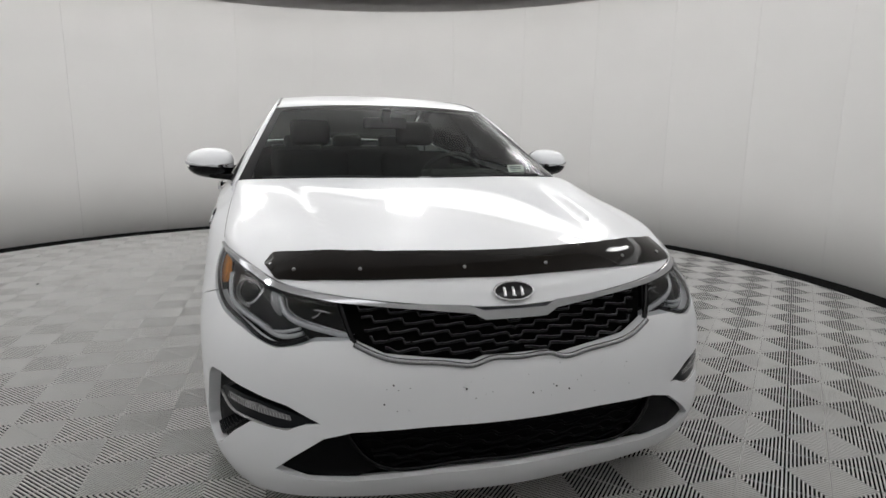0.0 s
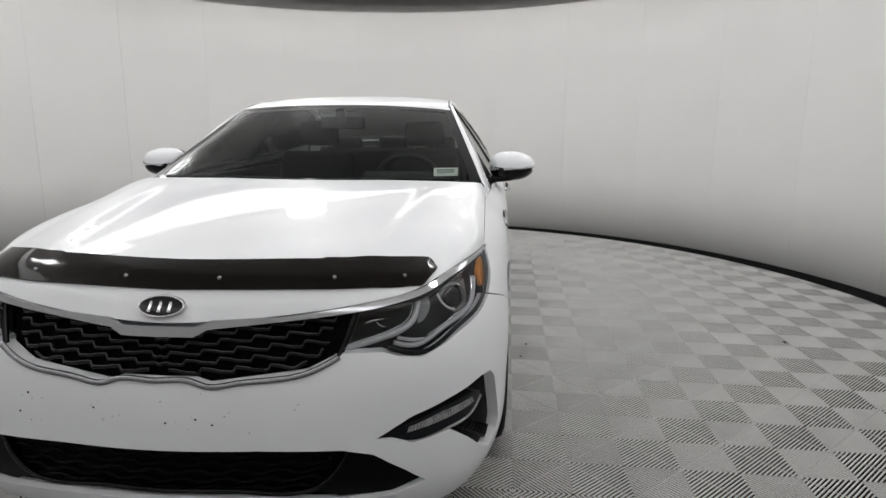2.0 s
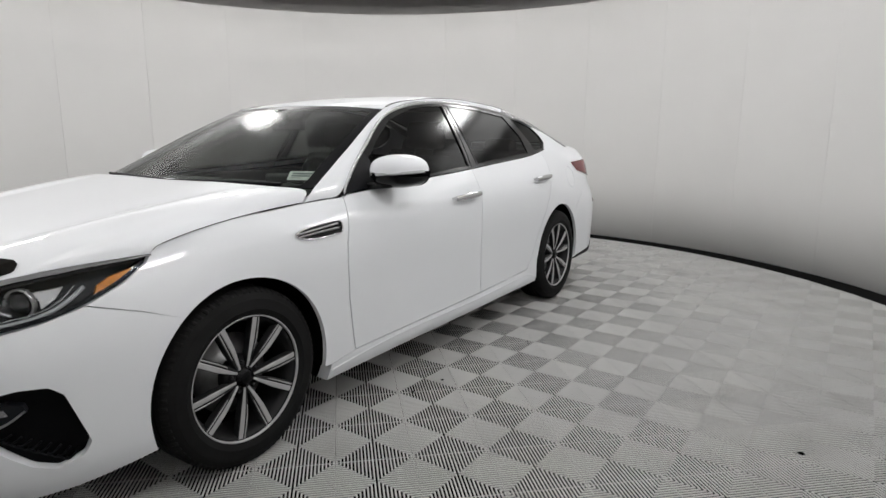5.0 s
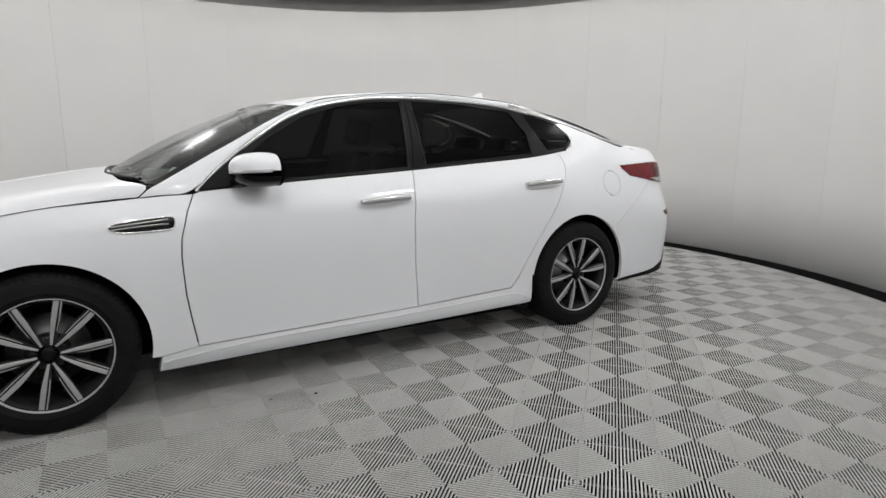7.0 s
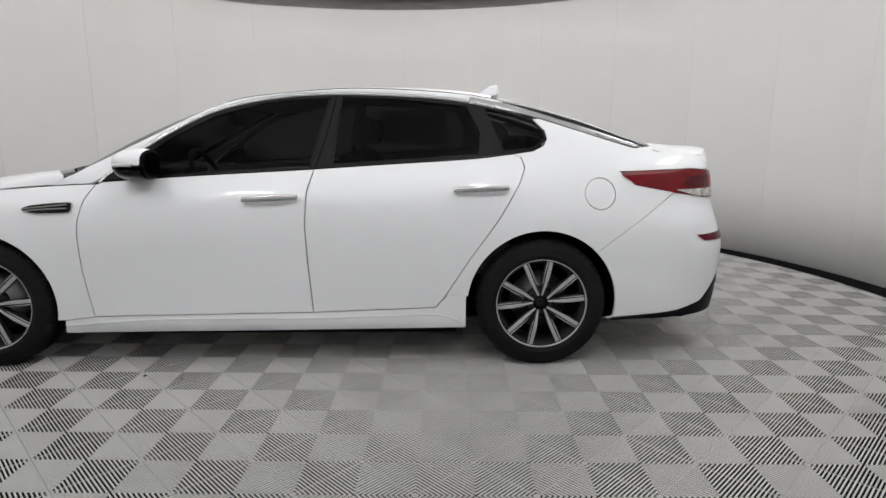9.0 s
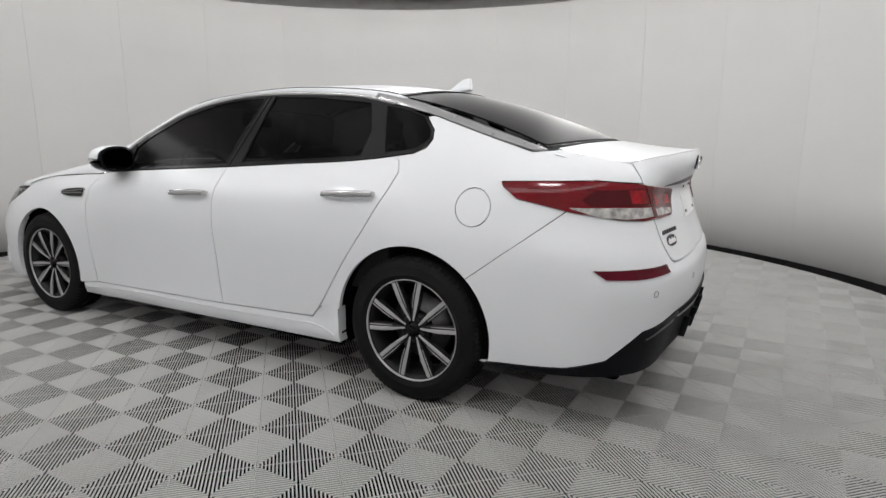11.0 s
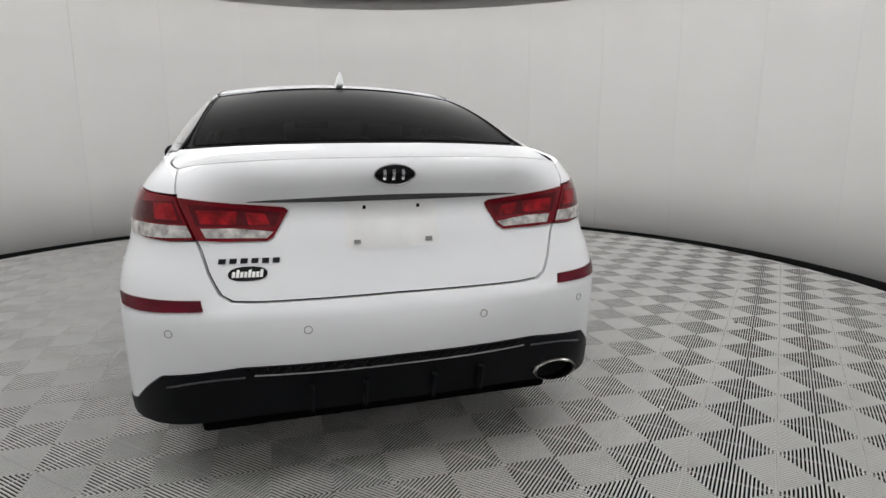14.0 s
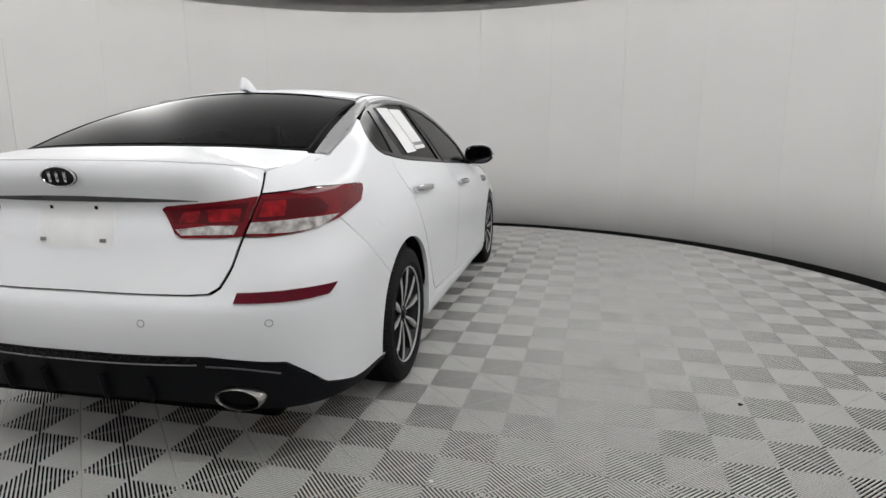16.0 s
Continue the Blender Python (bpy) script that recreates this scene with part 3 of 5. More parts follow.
for side in (1, -1):
    strip("hood_seam", [(side * .9985, .02), (side * .9985, .5), (side * .9985, .97)], .0016, .0005, DARK_LINER, car, surface=hood, out=.0003, n=60)


@lifted
def deflector(q, w):
    """w: 0 at the screwed lower edge, 1 at the free upper edge."""
    a = np.abs(q)
    low = hood(q, np.interp(a, [0, .10, .25, .35, .44, .545, .585, .68], [.042, .0415, .036, .032, .028, .015, .001, -.004]), .006)
    high = hood(q, .115 + 0 * a, 0) + np.stack([0 * q, 0 * q, np.interp(a, [0, .29, .43, .53, .59, .64, .70], [.031, .029, .029, .025, .018, -.004, -.03])], -1)
    p = low + (high - low) * w[..., None]
    p += (.007 * np.sin(np.pi * w))[..., None] * np.array([.6, 0, .7])
    return p


END = [(.575, 0), (.592, .04), (.640, .40), (.646, .50), (.640, .62), (.612, .90), (.590, .98), (.565, 1), (.45, 1), (.315, 1), (.300, .95), (.15, .95)]
guard = patch("hood_deflector", [(-.4, 0), (-.2, 0), (0, 0), (.2, 0), (.4, 0)] + END + [(0, .95)] + flip(END[::-1]), SMOKE, car, "smoked acrylic bug deflector screwed to the hood", surface=deflector, stretch=(.82, .10), step=.016, thick=.005)
for q in (-.514, -.345, -.105, .105, .345, .514):
    at = deflector(np.array(q), np.array(.30), .001)
    screw = bmesh.new()
    bmesh.ops.create_uvsphere(screw, u_segments=10, v_segments=6, radius=.0055, matrix=Matrix.Translation(at))
    part("screw", screw, SATIN, guard)

# headlights
LAMP = [(.478, .650), (.523, .742), (.669, .760), (.775, .774), (.887, .790), (1.095, .813), (1.282, .826), (1.262, .805), (1.175, .757), (1.071, .713), (.956, .683), (.823, .660), (.727, .633), (.691, .624), (.622, .634), (.586, .647)]
for side in (1, -1):
    f = lambda pts: [(side * u, v) for u, v in pts]
    head = patch("headlight", f([(u + (.02 if u > .9 else -.01), v + (.015 if v > .7 else -.015)) for u, v in LAMP]), LAMP_DARK, car, "projector headlight with light guides and an amber corner", out=-.055, thick=0)
    patch("lamp_bezel", f([(.50, .66), (.535, .735), (.70, .752), (.722, .715), (.68, .690), (.60, .668)]), BLACK_DEEP, head, out=-.040, thick=.012)
    strip("bezel_mark", f([(.545, .706), (.575, .712), (.600, .713)]), .004, .003, LAMP_SILVER, head, out=-.036, n=8)
    strip("bezel_mark", f([(.575, .710), (.588, .698), (.602, .694)]), .003, .003, LAMP_SILVER, head, out=-.036, n=8)
    strip("light_guide", f([(.474, .647), (.57, .666), (.65, .684), (.697, .707), (.720, .733), (.732, .748)]), .017, .010, LIGHT_BAR, head, out=-.034, n=30)
    strip("guide_edge", f([(.484, .659), (.57, .678), (.640, .696), (.680, .716), (.702, .744)]), .003, .004, LAMP_SILVER, head, out=-.026, n=30)
    strip("light_guide", f([(.622, .655), (.66, .645), (.692, .643), (.773, .664), (.88, .682), (.985, .703), (1.045, .733), (1.085, .760)]), .012, .010, LIGHT_BAR, head, out=-.034, n=40)
    strip("light_guide", f([(.634, .666), (.680, .656), (.721, .653)]), .009, .008, LIGHT_BAR, head, out=-.034, n=12)
    strip("guide_edge", f([(.73, .664), (.80, .680), (.89, .696), (.985, .716), (1.030, .742), (1.060, .768)]), .003, .004, LAMP_SILVER, head, out=-.028, n=40)
    patch("housing_fin", f(rounded([(.742, .754), (.790, .757), (.800, .738), (.776, .712), (.730, .690), (.712, .690), (.728, .715)], 1)), LAMP_GREY, head, "grey fin between the two lamp chambers", out=-.046, thick=.012, step=.02)
    patch("amber_lens", f([(1.104, .728), (1.118, .758), (1.16, .778), (1.243, .796), (1.254, .772), (1.172, .730)]), AMBER, head, "amber side reflector", out=-.026, thick=.012, step=.02)
    patch("lamp_reflector", f([(.945, .756), (1.03, .764), (1.005, .735), (.965, .712), (.962, .735)]), SATIN, head, "bright reflector beside the projector", out=-.038, thick=.01, step=.02)
    strip("lamp_reflector", f([(.838, .756), (.842, .735), (.862, .712), (.89, .704)]), .010, .006, LAMP_SILVER, head, out=-.038, n=12)
    at = skin(side * .910, .731, -.040)
    n = skin(side * .910, .731, 0) - at
    way = Vector((n + np.array([.04, 0, 0])).tolist()).to_track_quat("Z", "Y").to_matrix().to_4x4()
    m = Matrix.Translation(at) @ way
    ring = lathe_mesh([(.043, -.012), (.045, .006), (.042, .009), (.038, .004)], 32, "Z")
    ring.transform(m)
    part("projector_ring", ring, SATIN, head)
    ball = lathe_mesh([(.0, .020), (.012, .0185), (.024, .013), (.033, .004), (.038, -.008)], 32, "Z")
    ball.transform(m)
    part("projector_lens", ball, GLOSS_BLACK, head, "dark glass projector lens")
    strip("lamp_trim", f([(.53, .736), (.669, .752), (.887, .782), (1.095, .806), (1.262, .821)]), .010, .006, LAMP_DARK, head, out=-.008, n=40)
    strip("lamp_trim", f([(.60, .650), (.691, .630), (.823, .666), (.956, .690), (1.068, .722), (1.17, .762), (1.262, .812)]), .012, .006, LAMP_DARK, head, out=-.010, n=40)
    cover = patch("lamp_cover", f(LAMP), CLEAR, head, "clear lamp cover", out=.000, thick=0, step=.03)
    cover.visible_shadow = False

# sides
DOOR_FRONT = [(.823, .939), (.858, .87), (.890, .763), (.896, .684), (.889, .521), (.873, .40), (.854, .284)]
B_SEAM = [(-.244, .302), (-.228, .513), (-.218, .744), (-.230, .908), (-.257, 1.014)]
DOOR_REAR = [(-.865, .325), (-.900, .365), (-.935, .415), (-1.04, .579), (-1.185, .783), (-1.286, .953), (-1.315, 1.024), (-1.300, 1.075), (-1.252, 1.092)]
for side in (1, -1):
    f = lambda pts: [(side * u, v) for u, v in pts]
    fender = [(1.290, .8305), (1.321, .862), (1.364, .879), (1.475, .895), (1.733, .914)] + X((1.03, .930), (.92, .936))
    fender += X(*[(x + .003, z) for x, z in DOOR_FRONT]) + X((.86, .281), (1.003, .262)) + arch(FRONT_AXLE, .372, 191, 51, 30) + [(1.213, .6745), (1.074, .7155), (1.178, .757), (1.268, .808)]
    patch("fender", f(fender), PAINT, car, thick=.02)
    patch("front_door", f(X(*[(x - .003, z) for x, z in DOOR_FRONT]) + X(*[(x + .0028, z) for x, z in B_SEAM]) + X((-.250, 1.017), (.482, .975), (.79, .949))), PAINT, car, thick=.02)
    ring = X(*[(x - .0028, z) for x, z in B_SEAM[::-1]]) + X(*[(x + .0028, z) for x, z in DOOR_REAR]) + X((-1.12, 1.074), (-.757, 1.049), (-.275, 1.018))
    patch("rear_door", f(ring), PAINT, car, thick=.02)
    sill = X((1.003, .258), (.854, .278), (-.244, .296), (-.865, .318), (-.900, .360), (-.935, .388), (-1.018, .384), (-1.018, .213), (0, .200), (1.015, .190))
    rocker = patch("rocker_panel", f(sill), PAINT, car, "white rocker panel", thick=.06)
    strip("rocker_crease", f(X((1.0, .232), (.80, .250), (-.20, .268), (-.80, .284), (-.92, .275), (-.99, .245))), .010, .0015, PAINT, rocker, n=60)
    quarter = X(*[(x - .0028, z) for x, z in DOOR_REAR]) + X((-1.365, 1.104), (-1.424, 1.130), (-1.444, 1.167), (-1.436, 1.210), (-1.380, 1.266), (-1.41, 1.270), (-1.469, 1.252), (-1.688, 1.184), (-1.90, 1.120))
    quarter += [(5.010, 1.130), (5.10, 1.114), (5.20, 1.101), (5.30, 1.091), (5.400, 1.078), (5.432, 1.010), (5.185, 1.022), (4.783, 1.008), (4.860, .940), (5.064, .903), (4.84, .737)]
    quarter += arch(REAR_AXLE, .383, 135.0, 7, 30) + X((-1.020, .383), (-.945, .390), (-.912, .378))
    patch("rear_quarter", f(quarter), PAINT, car, "white rear quarter panel with a round fuel door", thick=.02, holes=(f(oval(4.677, .898, .0795, .0795)),))
    patch("fuel_door", f(oval(4.677, .898, .0755, .0755)), PAINT, car, thick=.012) if side > 0 else patch("quarter_blank", f(oval(4.677, .898, .079, .079)), PAINT, car, thick=.012)
    # dark shell behind the shut lines
    patch("inner_shell", f(X((.99, .30), (-.98, .36), (-1.08, .58), (-1.20, .72), (-1.70, .70), (-1.75, 1.02), (-1.30, 1.05), (-.9, 1.02), (.80, .935), (1.20, .88), (1.25, .74), (1.08, .60))), DARK_LINER, car, out=-.026, thick=0, step=.06)
    # windows
    front_glass = X((.560, .985), (.572, 1.100), (.460, 1.178), (.265, 1.283), (.043, 1.344), (-.129, 1.368), (-.306, 1.375), (-.232, 1.034))
    rear_glass = X((-.380, 1.380), (-.669, 1.372), (-1.030, 1.335), (-1.098, 1.198), (-1.082, 1.092), (-.353, 1.043))
    tail_glass = X((-1.128, 1.322), (-1.235, 1.302), (-1.362, 1.266), (-1.420, 1.204), (-1.425, 1.168), (-1.366, 1.126), (-1.215, 1.108))
    frame_line = X((.800, .954), (.677, 1.062), (.501, 1.184), (.321, 1.284), (.101, 1.350), (-.129, 1.383), (-.342, 1.393), (-.669, 1.386), (-1.039, 1.353), (-1.225, 1.312), (-1.375, 1.266), (-1.432, 1.206), (-1.440, 1.162), (-1.368, 1.111), (-1.12, 1.080), (-.757, 1.054), (-.255, 1.023), (.482, .980))
    patch("window_frame", f(frame_line), GLOSS_BLACK, car, "gloss black window frame", out=.002, thick=.014, holes=(f(front_glass), f(rear_glass), f(tail_glass)), step=.03)
    for glass in (front_glass, rear_glass, tail_glass):
        pane = patch("side_window", f(glass), SIDE_GLASS, car, "dark tinted side window", out=-.004, thick=0, step=.05)
        pane.visible_shadow = False
    strip("pillar_gap", f(X((-.262, 1.020), (-.300, 1.15), (-.345, 1.392))), .006, .002, DARK_LINER, car, out=.002, n=16)
    strip("pillar_edge", f(X((-.240, 1.030), (-.275, 1.20), (-.316, 1.378))), .010, .003, BLACK_PLASTIC, car, out=.002, n=16)
    strip("pillar_edge", f(X((-.343, 1.040), (-.356, 1.20), (-.374, 1.384))), .010, .003, BLACK_PLASTIC, car, out=.002, n=16)
    strip("window_chrome", f(X((.808, .951), (.677, 1.066), (.501, 1.188), (.321, 1.288), (.101, 1.354), (-.129, 1.387), (-.342, 1.397), (-.669, 1.390), (-1.039, 1.357), (-1.18, 1.328))), .020, .007, WINDOW_TRIM, car, "bright window trim", n=100)
    strip("belt_seal", f(X((.60, .969), (.482, .977), (-.255, 1.019), (-.757, 1.051), (-1.12, 1.077), (-1.368, 1.110))), .011, .004, GLOSS_BLACK, car, n=80)
    # roof rail and pillar, roof-end strip
    rail = side_rail(side)
    patch("roof_rail", [(.003, .04), (.25, .06), (.5, .10), (.75, .10), (1, .12), (1, .98), (.75, .985), (.5, .985), (.25, .985), (.003, .985)], PAINT, car, "white windscreen pillar and roof rail", surface=(lambda u, v, out=0.0, r=rail, s=side: r(u, v, np.asarray(out) * s)), stretch=(2.4, .08), step=.02, thick=.02)
    ends = np.array([skin(s_of_x(x), z) for x, z in ((-1.04, 1.352), (-1.225, 1.318), (-1.36, 1.286), (-1.469, 1.258), (-1.688, 1.190), (-1.93, 1.122))])
    tops = np.array([(-1.05, .585, 1.382), (-1.22, .600, 1.350), (-1.35, .612, 1.316), (-1.46, .625, 1.283), (-1.67, .648, 1.218), (-1.945, .690, 1.128)])
    low3, top3 = curve3(ends), curve3(tops)

    @lifted
    def blade(u, v, low3=low3, top3=top3, side=side):
        p = low3(u) + (top3(u) - low3(u)) * v[..., None]
        p += .006 * np.sin(np.pi * v)[..., None] * np.array([-.2, .6, .75])
        p[..., 1] *= side
        return p
    patch("roof_end_trim", [(0, 0), (.5, 0), (1, 0), (1, 1), (.5, 1), (0, 1)], SATIN, car, "satin trim running from roof to boot", surface=(lambda u, v, out=0.0, r=blade, s=side: r(u, v, (np.asarray(out) + .004) * s)), stretch=(.95, .06), step=.02, thick=.012)
    # fender vent
    vent = patch("fender_vent", f(rounded(X((1.172, .826), (1.110, .846), (.930, .860), (.908, .852), (.915, .812), (.935, .806), (1.110, .800)), 1)), GLOSS_BLACK, car, "black fender vent with chrome rim", out=.004, thick=.01, step=.02)
    for z0, z1 in ((.836, .848), (.824, .830)):
        strip("vent_blade", f(X((1.150, z0 - .008), (1.06, z0), (.935, z1))), .007, .005, SATIN, vent, out=.005, n=14)
    strip("vent_rim", f(np.array(rounded(X((1.172, .826), (1.110, .846), (.930, .860), (.908, .852), (.915, .812), (.935, .806), (1.110, .800)), 2)).tolist()), .005, .005, CHROME, vent, out=.003, closed=True)
    # handles
    for x0, x1, z0, z1 in ((.078, -.190, .876, .888), (-.952, -1.226, .921, .931)):
        patch("handle_cup", f(rounded(X((x0 - .05, z0 + .030), (x1 + .07, z1 + .030), (x1 + .05, z1 - .030), (x0 - .07, z0 - .030)), 3)), PAINT, car, out=.0015, thick=.004, step=.02)
        n = 24
        line = fine_line(X((x0, z0), ((x0 + x1) / 2, (z0 + z1) / 2 + .002), (x1, z1)), n) * (side, 1)
        lift = .020 + .012 * np.sin(np.pi * np.linspace(0, 1, n)) ** .6
        p = skin(line[:, 0], line[:, 1], lift)
        grip = part("door_handle", sweep_mesh(p, skin(line[:, 0], line[:, 1], lift + .01) - p, .033, .012, sink=.004, taper=.45 + .55 * np.sin(np.pi * np.linspace(.08, .92, n)) ** .4), CHROME, car, "chrome door handle")
        for x in (x0 - .012, x1 + .012):
            foot = block_mesh((.020, .034, .014), .004)
            q = skin(side * s_of_x(x), z0 + (z1 - z0) * (x - x0) / (x1 - x0), .012)
            foot.transform(Matrix.Translation(q))
            part("handle_foot", foot, CHROME, grip)
    # tail lamps
    OUTER = [(4.790, 1.004), (4.95, 1.013), (5.185, 1.018), (5.436, 1.004), (5.505, .871), (5.420, .868), (5.305, .874), (5.079, .902), (4.862, .944), (4.800, .985)]
    INNER = [(5.446, 1.001), (5.62, .981), (5.785, .966), (5.800, .955), (5.752, .875), (5.730, .862), (5.60, .863), (5.515, .869)]
    for shape, inset, dark, glow in ((OUTER, [(5.075, .917), (5.28, .921), (5.481, .915), (5.500, .879), (5.325, .877), (5.200, .885)], [(5.125, .948), (5.180, .985), (5.430, .990), (5.470, .922), (5.253, .926), (5.165, .924)], [[(5.338, .985), (5.428, .984), (5.452, .932), (5.352, .934)]]),
                                     (INNER, [(5.528, .905), (5.63, .903), (5.752, .890), (5.730, .871), (5.545, .876)], [(5.485, .982), (5.62, .966), (5.775, .950), (5.757, .908), (5.63, .909), (5.512, .914)], [[(5.512, .962), (5.640, .956), (5.636, .914), (5.526, .919)], [(5.664, .952), (5.725, .946), (5.742, .912), (5.674, .912)]])):
        lamp = patch("tail_lamp", f(shape), RED_LENS, car, "red tail lamp with a clear lower lens", out=.006, thick=.02, step=.02)
        patch("clear_lens", f(inset), TAIL_CLEAR, lamp, "greyish clear reversing lens", out=.0075, thick=.004, step=.02)
        patch("dark_panel", f(dark), RED_DARK, lamp, out=.0070, thick=.004, step=.02)
        for one in glow:
            patch("red_panel", f(eased(one, .012)), RED_LIT, lamp, out=.0080, thick=.004, step=.02)
    patch("bumper_reflector", f([(5.192, .690), (5.35, .693), (5.548, .691), (5.556, .660), (5.353, .656), (5.237, .658)]), REFLECTOR, car, "dark red bumper reflector", out=.005, thick=.012, step=.02)
    for s in (5.448, 5.858):
        strip("parking_sensor", f(oval(s, .590, .012, .012, 24)), .003, .0015, SATIN, car, closed=True)

# rear bumper, diffuser, boot lid
R_SIDE = [(4.84, .7345), (5.067, .9005), (5.305, .871), (5.42, .865), (5.508, .865), (5.556, .772), (5.600, .702), (5.634, .680), (5.70, .676)]
LOW_EDGE = X((-1.770, .256)) + [(4.730, .258), (4.902, .274), (5.10, .296), (5.250, .336), (5.33, .397), (5.40, .446), (5.653, .474)]
rear_half = LOW_EDGE[::-1] + arch(REAR_AXLE, .383, 190, 135.4, 16) + R_SIDE
mirror_s = lambda pts: [(2 * S_END - u, v) for u, v in pts]
patch("rear_bumper", rear_half + [(S_END, .678)] + mirror_s(rear_half[::-1]) + [(S_END, .478)], PAINT, car, "white rear bumper with parking sensors", thick=.02)
dif = [(4.740, .254), (4.910, .270), (5.10, .292), (5.253, .332), (5.335, .394), (5.404, .442), (5.653, .470)]
patch("diffuser", dif + [(S_END, .474)] + mirror_s(dif[::-1]) + mirror_s([(4.76, .244), (4.95, .254), (5.10, .262), (5.35, .270), (5.5, .278)]) + mirror_s([(5.8, .298)]) + [(S_END, .304), (5.8, .298), (5.5, .278), (5.35, .270), (5.10, .262), (4.95, .254), (4.76, .244)], BLACK_PLASTIC, car, "black plastic rear diffuser", out=.004, thick=.05)
slot = [(5.66, .468), (S_END, .473), (2 * S_END - 5.66, .468), (2 * S_END - 5.70, .446), (S_END, .446), (5.70, .446)]
patch("diffuser_mesh", slot, GLOSS_BLACK, car, "gloss black mesh strip", out=.006, thick=.006)
for k in range(26):
    u = 5.72 + k * (2 * (S_END - 5.72)) / 25
    strip("mesh_link", [(u - .012, .452), (u, .460), (u + .012, .468)], .004, .003, BLACK_PLASTIC, car, out=.008, n=5)
strip("diffuser_chrome", [(5.69, .444), (5.9, .443), (S_END, .443), (2 * S_END - 5.9, .443), (2 * S_END - 5.69, .444)], .005, .004, SATIN, car, out=.006, n=50)
for side in (0, 1):
    g = mirror_s if side else (lambda p: p)
    strip("diffuser_chrome", g([(5.42, .408), (5.52, .428), (5.66, .438)]), .006, .004, GRILLE_EDGE, car, out=.005, n=16)
for u in (5.86, 6.03, 6.26, 6.43):
    strip("diffuser_fin", [(u, .40), (u, .345), (u, .304)], .016, .030, BLACK_PLASTIC, car, n=8)

LID = [(5.444, 1.000), (5.518, .867), (5.566, .774), (5.610, .706), (5.642, .688), (5.71, .684)]
lid_face = [(5.412, 1.083)] + LID + [(S_END, .686)] + mirror_s(LID[::-1]) + [(2 * S_END - 5.412, 1.083)] + mirror_s([(5.48, 1.0925), (5.60, 1.1038), (5.72, 1.1112), (5.85, 1.1158)]) + [(S_END, 1.118), (5.85, 1.1158), (5.72, 1.1112), (5.60, 1.1038), (5.48, 1.0925)]
lid = patch("boot_lid", lid_face, PAINT, car, "white boot lid with a raised lip", thick=.02, step=.03)
patch("boot_top", [(-.985, 0), (-.5, 0), (0, 0), (.5, 0), (.985, 0), (1.02, .25), (1.03, .5), (1.015, .75), (.985, 1), (.5, 1), (0, 1), (-.5, 1), (-.985, 1), (-1.015, .75), (-1.03, .5), (-1.02, .25)], PAINT, lid, surface=deck, stretch=(.69, .4), step=.03, thick=.012)
for q0, q1 in ((.92, 1.07), (-1.07, -.92)):
    patch("boot_gutter", [(q0, .06), (q1, .06), (q1, .95), (q0, .95)], PAINT, car, surface=deck, out=-.013, stretch=(.69, .4), step=.03, thick=.004)
# dark grey strip below the lip, narrowing towards both ends
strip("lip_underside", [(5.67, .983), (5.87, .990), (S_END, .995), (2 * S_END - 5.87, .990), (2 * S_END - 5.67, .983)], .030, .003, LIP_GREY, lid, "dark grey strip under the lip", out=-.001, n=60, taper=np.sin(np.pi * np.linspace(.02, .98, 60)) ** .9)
patch("plate_recess", eased([(5.985, .976), (6.305, .976), (6.305, .825), (5.985, .825)], .02), FADED, lid, "scuffed bare number plate mount", out=.0015, thick=.003)
for u, z, w in ((6.022, .849, .022), (6.267, .849, .022), (6.05, .958, .010), (6.235, .958, .010)):
    patch("plate_clip", [(u - w / 2, z - .006), (u + w / 2, z - .006), (u + w / 2, z + .006), (u - w / 2, z + .006)], STEEL if w > .015 else DARK_LINER, lid, out=.006, thick=.006, step=.02)
for k in range(6):
    u = 5.588 + k * .0325
    patch("badge_bar", [(u, .796), (u + .021, .796), (u + .021, .811), (u, .811)], LAMP_DARK, lid, "small dark badge bar", out=.004, thick=.005, step=.02)
decal = patch("dealer_badge", rounded([(5.622, .744), (5.738, .744), (5.738, .786), (5.622, .786)], 2), GLOSS_BLACK, lid, "black dealer badge with white bars", out=.003, thick=.004, step=.02)
for k in range(8):
    u = 5.634 + k * .0118
    patch("badge_bar", [(u, .755), (u + .009, .755), (u + .009, .771 + .006 * (k % 3 == 1)), (u, .771 + .006 * (k % 3 == 1))], WHITE_CARD, decal, out=.0045, thick=.002, step=.02)
emblem(S_END, 1.065, .067, .033, skin)
patch("rear_shell", [(5.05, .50), (5.05, .80), (5.10, 1.0), (5.35, 1.07), (S_END, 1.08), (2 * S_END - 5.35, 1.07), (2 * S_END - 5.10, 1.0), (2 * S_END - 5.05, .80), (2 * S_END - 5.05, .50)], DARK_LINER, car, out=-.03, thick=0, step=.06)

# exhaust
pipe = lathe_mesh([(.058, .0), (.066, -.006), (.066, -.10), (.060, -.10), (.058, -.004), (.062, 0)], 40, "Z")
pipe.transform(Matrix.Translation((-2.448, -.600, .327)) @ pose(0, 0, 0, 0, -94, 0) @ Matrix.Diagonal((.62, 1.34, 1, 1)))
part("exhaust_tip", pipe, EXHAUST, car, "oval chrome exhaust tip")
core = lathe_mesh([(0, -.06), (.060, -.06)], 32, "Z")
core.transform(Matrix.Translation((-2.448, -.600, .327)) @ pose(0, 0, 0, 0, -94, 0) @ Matrix.Diagonal((.62, 1.34, 1, 1)))
part("exhaust_core", core, DARK_LINER, car)

